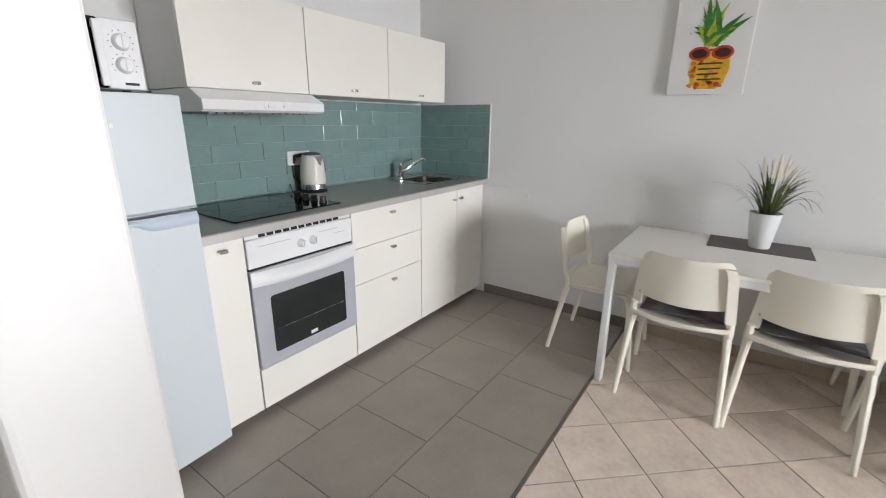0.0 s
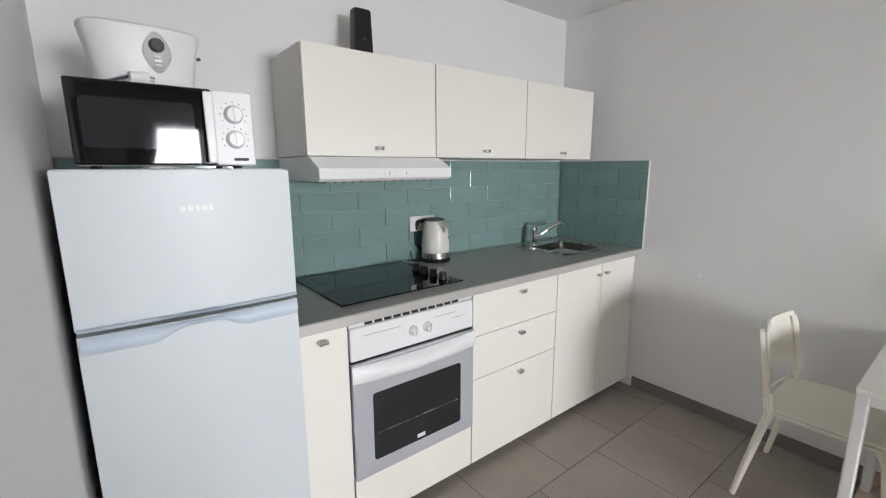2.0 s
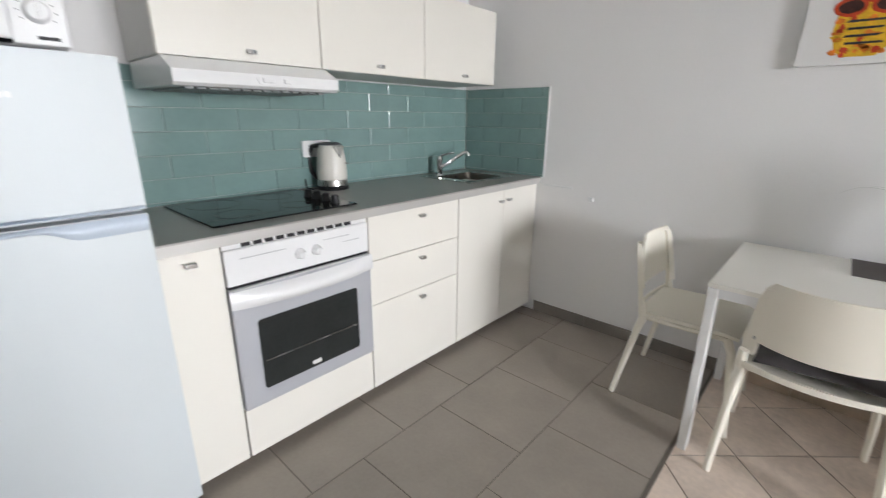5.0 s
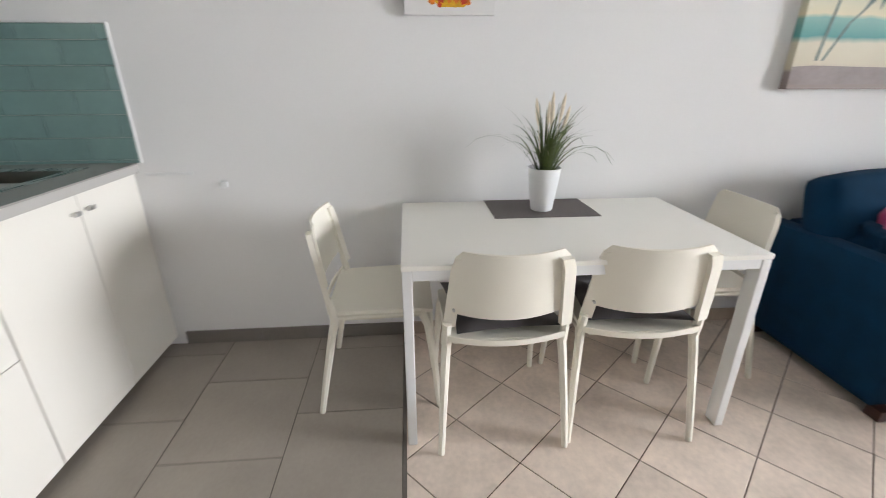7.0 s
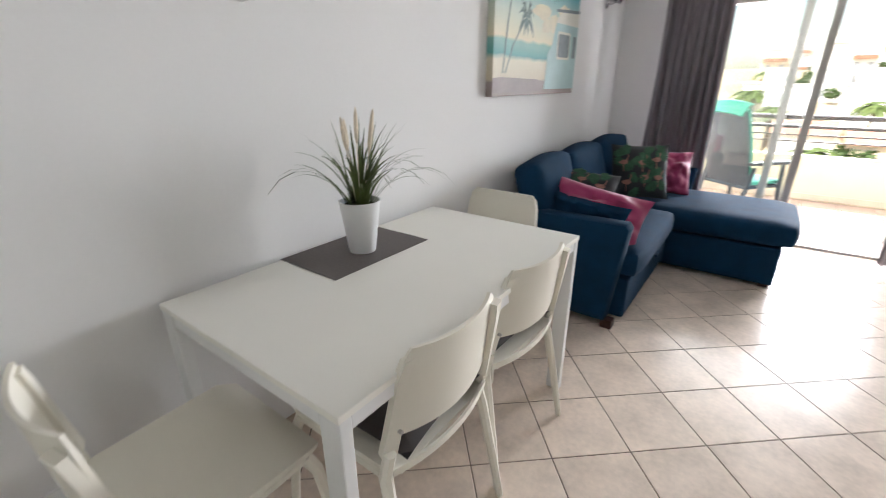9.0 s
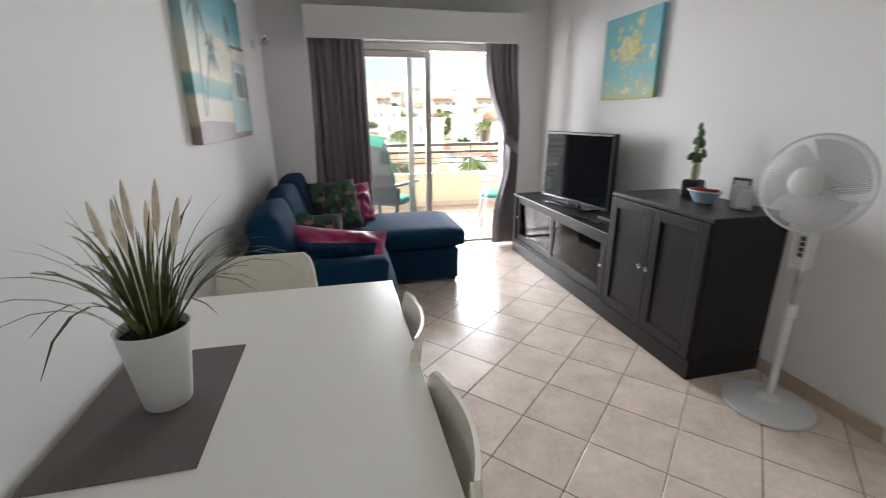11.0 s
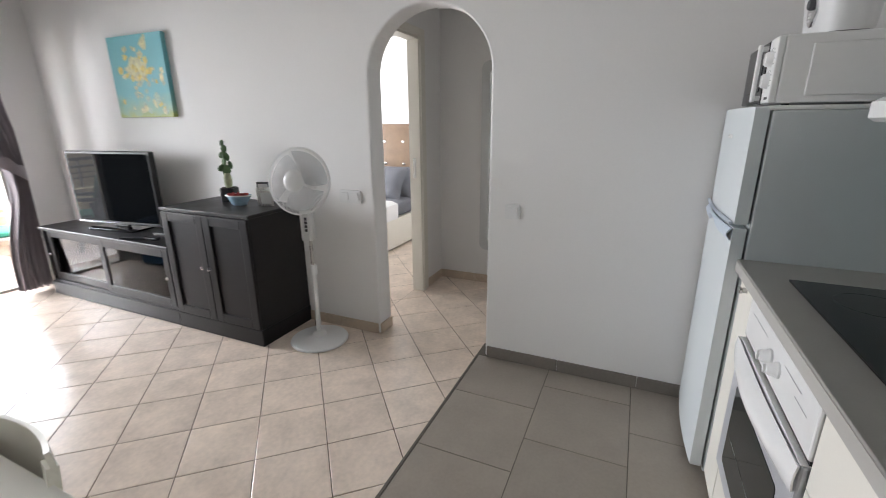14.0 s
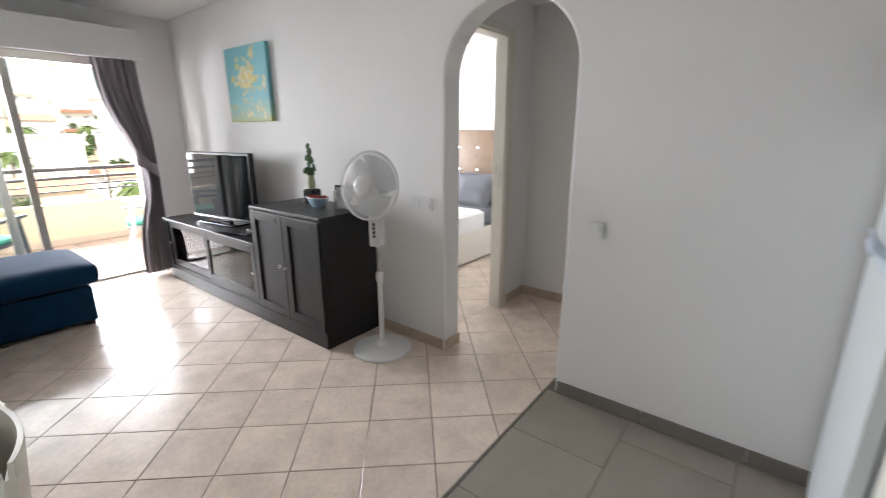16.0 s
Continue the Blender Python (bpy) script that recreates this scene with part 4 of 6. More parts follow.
for k in range(66):
    a = rg.uniform(0, 2 * math.pi)
    lean = rg.uniform(0.10, 1.5)
    L = rg.uniform(0.24, 0.40) * (0.70 + 0.22 * lean)
    r0 = rg.uniform(0, 0.042)
    wdt = rg.uniform(0.0042, 0.0066)
    prev = None
    for i in range(8):
        t = i / 7
        th = lean * (0.42 + 1.25 * t * t)
        if i == 0:
            p = Vector((r0 * math.cos(a), r0 * math.sin(a), 0.168))
        else:
            p = p + Vector((math.cos(a) * math.sin(th), math.sin(a) * math.sin(th), math.cos(th))) * L / 7
        s = Vector((-math.sin(a), math.cos(a), 0)) * wdt * (1 - 0.93 * t ** 1.8)
        lift = Vector((0, 0, 0.0012 * (1 - t)))
        cur = (bm.verts.new(p - s), bm.verts.new(p - lift), bm.verts.new(p + s))
        if prev:
            bm.faces.new((prev[0], prev[1], cur[1], cur[0]))
            bm.faces.new((prev[1], prev[2], cur[2], cur[1]))
        prev = cur
gr = part("blades", bm, LEAF, pp, "dark green and straw grass blades")
tagged(gr, kind="stuff")
for k, (dx, dy, hh) in enumerate(((0.0, 0.01, 0.335), (0.035, 0.02, 0.33), (-0.04, 0.03, 0.295), (0.055, -0.03, 0.30), (-0.01, -0.035, 0.31), (0.02, 0.05, 0.28))):
    top = Vector((dx * 1.6, dy * 1.6, 0.16 + hh))
    base = Vector((dx * 0.4, dy * 0.4, 0.168))
    pts2 = [base.lerp(top, t) for t in (0, .25, .5, .62, .66, .70, .76, .85, .94, 1.0)]
    part("plume", tube(pts2, [0.0013, .0013, .0013, .0013, .003, .006, .0078, .0075, .005, .001], 8), PLUME, pp, "cream feathery plume", smooth=True)


def chair(x, y, rz):
    """A stacking chair; its own y points to where the sitter faces."""
    e = thing("dining_chair", x, y, 0, "cream plastic stacking chair with a curved back", "chair", "chairs round the table", rz=rz)

    def seat(u, v):
        s = 2 * u - 1
        yy = -0.20 + 0.41 * v
        half = 0.205 + 0.012 * v
        corner = 1 - 0.10 * max(0, abs(2 * v - 1) - 0.8) / 0.2
        z = 0.455 - 0.012 * (1 - s * s) * math.sin(math.pi * min(1, v * 1.1)) + 0.010 * v - 0.018 * max(0, v - 0.88) / 0.12
        return Vector((s * half * corner, yy, z))
    part("seat", sheet(seat, 16, 16, 0.014), CHAIR, e, smooth=True)

    def back(u, v):
        s = 2 * u - 1
        z = 0.565 + 0.228 * v
        half = 0.208 - 0.022 * v
        corner = 1 - 0.13 * (max(0, v - 0.80) / 0.20) ** 3
        yy = -0.190 - 0.036 * v - 0.042 * (1 - s * s) * (1 - 0.2 * v)
        z -= 0.020 * (1 - s * s) * (1 - v) + 0.008 * (1 - s * s) * v
        return Vector((s * half * corner, yy, z))
    part("backrest", sheet(back, 18, 10, 0.010), CHAIR, e, smooth=True)
    for sx in (-1, 1):

        def wing(u, v, sx=sx):
            z = 0.500 + 0.268 * v
            t = (z - 0.565) / 0.228
            half = 0.214 - 0.022 * t - 0.010 * max(0, v - 0.85) / 0.15
            x = half - 0.040 * u
            w = x / 0.214
            return Vector((sx * x, -0.186 - 0.036 * t - 0.038 * (1 - w * w) * (1 - 0.2 * t), z))
        part("back_post", sheet(wing, 5, 12, 0.020), CHAIR, e, smooth=True)
        part("sleeve_joint", tube([(sx * 0.211, -0.170, 0.425), (sx * 0.209, -0.178, 0.47), (sx * 0.206, -0.186, 0.515)], [0.016, 0.017, 0.016], 8), CHAIR, e, smooth=True)
        part("leg", tube([(sx * 0.205, -0.165, 0.44), (sx * 0.212, -0.185, 0.36), (sx * 0.224, -0.225, 0.16), (sx * 0.232, -0.255, 0.001)], [0.018, 0.0165, 0.0145, 0.012], 8), CHAIR, e, smooth=True)
        part("leg", tube([(sx * 0.195, 0.165, 0.437), (sx * 0.205, 0.19, 0.38), (sx * 0.220, 0.215, 0.18), (sx * 0.228, 0.232, 0.001)], [0.018, 0.0165, 0.0145, 0.012], 8), CHAIR, e, smooth=True)
        part("side_rail", tube([(sx * 0.203, -0.17, 0.428), (sx * 0.203, 0.0, 0.430), (sx * 0.200, 0.17, 0.432)], 0.011, 8), CHAIR, e, smooth=True)
        part("screw", rod((sx * 0.186, -0.185, 0.575), (sx * 0.186, -0.210, 0.575), 0.005, seg=8), STEEL, e)

    def arc(u, v):
        s = 2 * u - 1
        return Vector((s * 0.206, -0.195 - 0.03 * (1 - s * s), 0.448 + 0.022 * v - 0.010 * (1 - s * s)))
    part("rear_rail", sheet(arc, 16, 2, 0.008), CHAIR, e, smooth=True)
    return e


c0 = chair(0.335, 1.708, 0)
c1 = copy_thing(c0, pose(0.566, 2.16, 0, 0, 0, 90))
c2 = copy_thing(c0, pose(0.562, 2.66, 0, 0, 0, 86))
c3 = copy_thing(c0, pose(0.268, 3.118, 0, 0, 0, 180))
c0["label"] = "cream plastic stacking chair with a bare seat"
for yy, sd, rz in ((2.165, 1, 4), (2.665, 5, -5)):
    pd = part("seat_cushion", puff(0.40, 0.39, 0.045, n=14, seed=sd, crumple=0.03), PAD, smooth=True)
    pd.matrix_basis = pose(0.565 if sd == 1 else 0.545, yy, 0.487, 0, 0, rz)
    tagged(pd, "thin brown-grey cushion on a dining chair", "cushion", "chair cushions")


# ---- paintings ----
def flat(poly, depth, material, parent, name, label="", axis='x', d0=0.0):
    return part(name, prism(poly, d0, d0 + depth, axis), material, parent, label)


def blob(cx, cy, rx, ry, n=14, rough=0.2, seed=0):
    g = random.Random(seed)
    return [(cx + rx * (1 + g.uniform(-rough, rough)) * math.cos(2 * math.pi * k / n), cy + ry * (1 + g.uniform(-rough, rough)) * math.sin(2 * math.pi * k / n)) for k in range(n)]


# pineapple: outlines in (y, z)
pn = thing("pineapple_painting", 0.0, 1.841, 1.528, "white canvas with a painted pineapple in red glasses", "painting")
PW, PH = 0.372, 0.52
part("canvas", box(0.001, 0, 0, 0.032, PW, PH, 0.002), CANVAS, pn)
YEL = mat("painted_yellow", (0.72, 0.42, 0.02), 0.6, vary=0.3, scale=30, fine=90)
RED = mat("painted_red", (0.55, 0.06, 0.015), 0.6, vary=0.3, scale=30)
ORA = mat("painted_orange", (0.70, 0.20, 0.02), 0.6, vary=0.35, scale=40)
GRN = mat("painted_green", (0.05, 0.20, 0.03), 0.6, vary=0.5, scale=30)
LGR = mat("painted_lime", (0.35, 0.45, 0.03), 0.6, vary=0.4, scale=30)
cy = 0.195
flat([(cy - 0.088, 0.19), (cy - 0.095, 0.13), (cy - 0.08, 0.06), (cy - 0.055, 0.028), (cy + 0.05, 0.028), (cy + 0.08, 0.06), (cy + 0.098, 0.13), (cy + 0.09, 0.20), (cy + 0.05, 0.235), (cy - 0.05, 0.235)], 0.0006, YEL, pn, "fruit", d0=0.0322)
g = random.Random(9)
for k in range(26):
    y, z = cy + g.uniform(-0.085, 0.085), g.uniform(0.035, 0.20)
    flat(blob(y, z, g.uniform(0.008, 0.02), g.uniform(0.006, 0.014), 8, 0.4, k), 0.0004, (RED, ORA, YEL, ORA)[k % 4], pn, "brush_stroke", d0=0.0329)
for k in range(4):
    flat([(cy - 0.06 + 0.01 * (k % 2), 0.155 - k * 0.027), (cy + 0.065 - 0.012 * (k % 3), 0.155 - k * 0.027), (cy + 0.06, 0.163 - k * 0.027), (cy - 0.05, 0.164 - k * 0.027)], 0.0003, INK, pn, "lettering", "dark brush lettering", d0=0.0336)
for sy in (-0.055, 0.055):
    flat(blob(cy + sy, 0.212, 0.052, 0.036, 18, 0.05, 3), 0.0006, RED, pn, "glasses_rim", d0=0.0334)
    flat(blob(cy + sy, 0.212, 0.038, 0.024, 18, 0.05, 4), 0.0004, mat("painted_dark_lens", (0.05, 0.015, 0.01), 0.5, vary=0.4, scale=60), pn, "glasses_lens", d0=0.0342)
flat([(cy - 0.012, 0.222), (cy + 0.012, 0.222), (cy + 0.012, 0.232), (cy - 0.012, 0.232)], 0.0006, RED, pn, "glasses_bridge", d0=0.0336)
for k in range(30):
    a = radians(90 + g.uniform(-80, 80))
    L = g.uniform(0.09, 0.24) * (1 - 0.35 * abs(math.cos(a)))
    bx, bz = cy + g.uniform(-0.03, 0.03), 0.24 + g.uniform(0, 0.06)
    t = (bx + L * math.cos(a), bz + L * math.sin(a))
    n = (-math.sin(a) * 0.012, math.cos(a) * 0.012)
    mid = ((bx + t[0]) / 2, (bz + t[1]) / 2 + 0.01)
    flat([(bx - n[0], bz - n[1]), (mid[0] - n[0], mid[1] - n[1]), t, (mid[0] + n[0], mid[1] + n[1]), (bx + n[0], bz + n[1])], 0.0004, (GRN, GRN, LGR)[k % 3], pn, "leaf", d0=0.0322 + 0.00012 * k)
for k in range(10):
    flat(blob(cy + g.uniform(-0.12, 0.13), g.uniform(0.30, 0.49), 0.005, 0.005, 7, 0.4, k + 40), 0.0004, (LGR, YEL, GRN)[k % 3], pn, "paint_splash", d0=0.0358)

# beach with palms and a van
bp = thing("beach_painting", 0.0, 3.57, 1.238, "canvas print of a beach with palms and a pale van", "painting")
BW, BH = 1.17, 0.80
BEACH = banded("beach_print", [(0.0, (0.30, 0.24, 0.22)), (0.09, (0.33, 0.27, 0.25)), (0.11, (0.62, 0.55, 0.42)), (0.24, (0.66, 0.62, 0.48)), (0.27, (0.10, 0.33, 0.31)),
                                (0.36, (0.24, 0.46, 0.41)), (0.38, (0.75, 0.68, 0.48)), (0.55, (0.58, 0.66, 0.56)), (0.75, (0.12, 0.40, 0.46)), (1.0, (0.02, 0.17, 0.22))], "Z", 0, BH, 0.6, 0.03, 6)
part("canvas", box(0.001, 0, 0, 0.042, BW, BH, 0.002), BEACH, bp)
CLOUD = mat("painted_cloud", (0.72, 0.66, 0.50), 0.6, vary=0.1, scale=12)
PALM = mat("painted_palm", (0.16, 0.22, 0.20), 0.6, vary=0.4, scale=30)
VAN = mat("painted_van_blue", (0.42, 0.58, 0.57), 0.6, vary=0.08, scale=12)
VANW = mat("painted_van_cream", (0.74, 0.72, 0.64), 0.6, vary=0.06)
DRK = mat("painted_window", (0.17, 0.21, 0.22), 0.5, vary=0.3, scale=20)
for k in range(9):
    flat(blob(0.42 + g.uniform(0, 0.55), 0.36 + g.uniform(0, 0.14), g.uniform(0.05, 0.11), g.uniform(0.02, 0.045), 14, 0.25, k + 60), 0.0004, CLOUD, bp, "cloud", d0=0.0422 + k * 0.0001)
flat([(0.0, 0.02), (0.62, 0.02), (0.66, 0.075), (0.55, 0.09), (0.1, 0.10), (0.0, 0.095)], 0.0004, mat("painted_sand_shade", (0.30, 0.25, 0.24), 0.6, vary=0.15, scale=8), bp, "shaded_beach", d0=0.0432)
for (tx, tz, bx, lean, s, sd) in ((0.20, 0.62, 0.10, 0.05, 1.25, 1), (0.36, 0.42, 0.13, 0.12, 1.0, 2), (0.78, 0.60, 0.80, 0, 0.6, 3)):
    if sd < 3:
        flat([(bx, 0.12), (bx + 0.012, 0.12), ((bx + tx) / 2 + 0.012 - lean * 0.3, (0.12 + tz) / 2), (tx + 0.005, tz), (tx - 0.005, tz), ((bx + tx) / 2 - lean * 0.3, (0.12 + tz) / 2)], 0.0004, PALM, bp, "palm_trunk", d0=0.0436)
    for k in range(11):
        a = radians(k * 360 / 11 + sd * 13)
        L = 0.13 * s * (0.8 + 0.3 * math.sin(k * 2.3))
        t = (tx + L * math.cos(a), tz + L * 0.8 * math.sin(a) - 0.03 * s)
        n = (-math.sin(a) * 0.014 * s, math.cos(a) * 0.014 * s)
        mid = (tx + 0.55 * L * math.cos(a), tz + 0.55 * L * math.sin(a) + 0.012)
        flat([(tx, tz), (mid[0] - n[0], mid[1] - n[1]), t, (mid[0] + n[0], mid[1] + n[1])], 0.0003, PALM, bp, "palm_frond", d0=0.0441 + 0.00008 * k)
flat([(0.66, 0.03), (1.168, 0.03), (1.168, 0.46), (0.80, 0.46), (0.74, 0.30), (0.68, 0.24)], 0.0005, VAN, bp, "van_body", d0=0.0455)
flat([(0.78, 0.43), (1.168, 0.43), (1.168, 0.52), (0.90, 0.51), (0.80, 0.46)], 0.0004, VANW, bp, "van_roof", d0=0.0462)
flat([(0.76, 0.505), (1.168, 0.535), (1.168, 0.515), (0.78, 0.49)], 0.0003, DRK, bp, "roof_rack", d0=0.0468)
flat(rounded(0.22, 0.17, 0.02, cx=0.93, cy=0.30), 0.0004, VANW, bp, "window_rim", d0=0.0463)
flat(rounded(0.19, 0.14, 0.02, cx=0.93, cy=0.30), 0.0003, DRK, bp, "van_window", d0=0.0469)
flat(rounded(0.06, 0.14, 0.015, cx=1.12, cy=0.30), 0.0004, DRK, bp, "van_window", d0=0.0464)

# yellow flowers on turquoise
yp = thing("flower_painting", W, 4.21, 1.466, "turquoise canvas painted with pale yellow blossoms", "painting")
YWD, YHT = 0.632, 0.585
TURQ = banded("turquoise_print", [(0.0, (0.30, 0.36, 0.10)), (0.08, (0.26, 0.42, 0.28)), (0.3, (0.13, 0.40, 0.43)), (1.0, (0.16, 0.45, 0.50))], "Z", 0, YHT, 0.6, 0.16, 9)
part("canvas", box(-0.036, 0, 0, -0.001, YWD, YHT, 0.002), TURQ, yp)
BLOS = mat("painted_pale_blossom", (0.58, 0.58, 0.34), 0.6, vary=0.35, scale=30)
BLOS2 = mat("painted_yellow_blossom", (0.58, 0.50, 0.15), 0.6, vary=0.35, scale=30)
BLOS3 = mat("painted_sage_leaf", (0.34, 0.46, 0.36), 0.6, vary=0.35, scale=30)
for k in range(130):
    r = abs(g.gauss(0, 0.10))
    a = g.uniform(0, 2 * math.pi)
    y, z = 0.30 + r * math.cos(a) * 1.1, 0.34 + r * math.sin(a)
    if k > 80:
        y, z = g.uniform(0.03, 0.42), g.uniform(0.03, 0.28)
    if k > 120:
        y, z = g.uniform(0.05, 0.58), g.uniform(0.03, 0.12)
    s = g.uniform(0.025, 0.045) if k < 16 else g.uniform(0.012, 0.028)
    y, z = min(max(y, 0.04), 0.57), min(max(z, 0.04), 0.56)
    flat(blob(y, z, s, s, 9, 0.35, k + 100), 0.0003, (BLOS if k < 16 else (BLOS3, BLOS3, BLOS, TURQ)[k % 4] if 80 < k < 121 else (BLOS, BLOS2, BLOS)[k % 3]), yp, "blossom", d0=-0.0363 - 0.0001 * (k % 20) - 0.0003)
flat(blob(0.52, 0.345, 0.03, 0.03, 16, 0.04, 1), 0.0003, BLOS2, yp, "sun_disc", d0=-0.0368)

wl = thing("wall_lamp", 0.0, 5.42, 1.90, "small chrome wall spotlight with two heads", "wall lamp")
part("back_plate", lathe([(0.035, 0), (0.035, 0.012), (0.02, 0.02)], 20, m=pose(0.0005, 0, 0, 0, 90)), CHROME, wl, smooth=True)
for dy in (-0.05, 0.05):
    part("arm", tube([(0.018, 0, 0), (0.05, dy * 0.6, 0.005), (0.07, dy, 0.02)], 0.006, 8), CHROME, wl, smooth=True)
    part("shade", lathe([(0.018, 0), (0.026, 0.01), (0.034, 0.06), (0.031, 0.06), (0.0, 0.02)], 18, m=pose(0.075, dy, 0.01, 0, 35, 0), close=False), CHROME, wl, smooth=True)


# ---- sofa ----
SY, SL = 3.66, 2.08          # arm side and length along the wall
sf = thing("corner_sofa", 0.03, SY, 0, "navy fabric corner sofa with a chaise end", "sofa")
part("base", box(0.02, 0.10, 0.05, 0.815, SL - 0.10, 0.285, 0.015), NAVY, sf)


def soft(x0, y0, z0, x1, y1, z1, r, puffy=0.02, n=10):
    bm = box(x0, y0, z0, x1, y1, z1)
    bmesh.ops.subdivide_edges(bm, edges=bm.edges[:], cuts=n, use_grid_fill=True)
    cx, cy, cz = (x0 + x1) / 2, (y0 + y1) / 2, (z0 + z1) / 2
    hx, hy, hz = (x1 - x0) / 2, (y1 - y0) / 2, (z1 - z0) / 2
    for v in bm.verts:
        p = Vector((v.co.x - cx, v.co.y - cy, v.co.z - cz))
        q = Vector((max(-hx + r, min(hx - r, p.x)), max(-hy + r, min(hy - r, p.y)), max(-hz + r, min(hz - r, p.z))))
        d = p - q
        if d.length > 1e-6:
            p = q + d.normalized() * r
        bx, by, bz = 1 - (p.x / hx) ** 2, 1 - (p.y / hy) ** 2, 1 - (p.z / hz) ** 2
        p.x += math.copysign(puffy * max(0, by) * max(0, bz), p.x) if abs(p.x) > hx - r - 1e-4 else 0
        p.y += math.copysign(puffy * max(0, bx) * max(0, bz), p.y) if abs(p.y) > hy - r - 1e-4 else 0
        p.z += math.copysign(puffy * max(0, bx) * max(0, by), p.z) if abs(p.z) > hz - r - 1e-4 else 0
        v.co = p + Vector((cx, cy, cz))
    return bm


part("seat_cushion", soft(0.22, 0.115, 0.29, 0.855, 1.145, 0.455, 0.05, 0.012), NAVY, sf, smooth=True)
part("pull_strap", box(0.845, 0.60, 0.275, 0.862, 0.68, 0.29, 0.003), NAVY, sf)
am = part("arm", prism([(0.0, 0.05), (0.735, 0.05), (0.80, 0.60), (0.78, 0.625), (0.0, 0.615)], 0.0, 0.115, 'y', bevel=0.018), NAVY, sf, smooth=True)
part("arm", prism([(0.0, 0.05), (0.78, 0.05), (0.845, 0.60), (0.83, 0.62), (0.0, 0.61)], SL - 0.10, SL, 'y', bevel=0.018), NAVY, sf, smooth=True)
part("back", box(0.0, 0.115, 0.05, 0.20, SL - 0.10, 0.62, 0.03, seg=3), NAVY, sf)
for k, (y0, y1) in enumerate(((0.07, 0.59), (0.615, 1.25), (1.275, 1.96))):
    bm = soft(-0.085, -(y1 - y0) / 2, -0.22, 0.085, (y1 - y0) / 2, 0.22, 0.035, 0.032)
    for v in bm.verts:
        v.co.z += 0.006 * math.sin(v.co.y * 9 + k)
    part("back_cushion", bm, NAVY, sf, smooth=True, at=pose(0.215, (y0 + y1) / 2, 0.65, 0, -16, 0))
ch = part("chaise", box(0.22, 1.165, 0.03, 1.50, SL - 0.105, 0.29, 0.012), NAVY, sf)
part("chaise_cushion", soft(0.22, 1.150, 0.292, 1.565, SL - 0.10, 0.455, 0.06, 0.012), NAVY, ch, smooth=True)
for fx, fy in ((0.715, 0.02), (0.715, SL - 0.09), (0.05, 0.02), (0.05, SL - 0.09), (1.42, 1.20), (1.42, SL - 0.18)):
    part("foot", box(fx, fy, 0.001, fx + 0.065, fy + 0.065, 0.052 if fx < 1 else 0.031, 0.004), DARKFOOT, sf, "dark red wooden foot")

FLAM = mat("dark_tropical_print", (0.015, 0.02, 0.022), 0.8, vary=0.4, scale=10, fine=250, bump=0.2, sheen=0.3)
PLEAF = mat("printed_leaf", (0.035, 0.10, 0.055), 0.8, vary=0.45, scale=30, fine=200)
PFLAM = mat("printed_flamingo", (0.30, 0.15, 0.12), 0.8, vary=0.3, scale=30)


def pillow(name, x, y, z, rx, ry, rz, w, d, h, material, label, seed, printed=False):
    if not printed:
        ob = part(name, puff(w, d, h, n=28, seed=seed, crumple=0.075), material, smooth=True)
        ob.matrix_basis = pose(x, y, z, rx, ry, rz)
        return tagged(ob, label, "pillow", "sofa pillows")
    e = thing(name, x, y, z, label, "pillow", "sofa pillows", rx=rx, ry=ry, rz=rz)
    part("cover", puff(w, d, h, n=16, seed=seed, crumple=0.012), material, e, smooth=True)
    rp = random.Random(seed)

    def surf(px, py):
        X, Y = max(-1, min(1, px / (w / 2))), max(-1, min(1, py / (d / 2)))
        t = max(0.0, (1 - abs(X) ** 2.6) * (1 - abs(Y) ** 2.6)) ** 0.55
        return t * h / 2 + 0.012 * t * noise.noise(Vector((X * 2.2 + seed * 7.1, Y * 2.2, 1))) + 0.0035
    lb, fb = bmesh.new(), bmesh.new()
    for k in range(26):
        cx, cyy = rp.uniform(-0.38, 0.38) * w, rp.uniform(-0.38, 0.38) * d
        a0 = rp.uniform(0, 6.28)
        for j in range(7):
            a = a0 + (j - 3) * 0.36
            L = 0.072 * (1 - 0.08 * abs(j - 3))
            pts = []
            for r, o in ((0, 0), (0.5, 0.014), (1, 0), (0.5, -0.014)):
                px, py = cx + L * r * math.cos(a) - o * math.sin(a), cyy + L * r * math.sin(a) + o * math.cos(a)
                pts.append(lb.verts.new((px, py, surf(px, py) + 0.0003 * (k % 5))))
            lb.faces.new(pts)
    for k in range(6):
        cx, cyy = (-0.28 + 0.28 * (k % 3)) * w + rp.uniform(-.03, .03), (-0.2 + 0.4 * (k // 3)) * d + rp.uniform(-.03, .03)
        for poly in (blob(cx, cyy, 0.03, 0.019, 10, 0.15, k), [(cx + 0.02, cyy + 0.005), (cx + 0.035, cyy + 0.05), (cx + 0.02, cyy + 0.062), (cx + 0.028, cyy + 0.048), (cx + 0.012, cyy + 0.008)], [(cx, cyy - 0.012), (cx + 0.004, cyy - 0.07), (cx - 0.002, cyy - 0.07), (cx - 0.006, cyy - 0.012)]):
            fb.faces.new([fb.verts.new((px, py, surf(px, py) + 0.002)) for px, py in poly])
    tagged(part("leaf_print", lb, PLEAF, e, "green printed leaves"), kind="stuff")
    tagged(part("flamingo_print", fb, PFLAM, e, "coral printed birds"), kind="stuff")
    return e


pillow("pillow", 0.55, 5.00, 0.665, 68, 0, 28, 0.43, 0.42, 0.13, FLAM, "dark cushion printed with leaves and flamingos", 3, True)
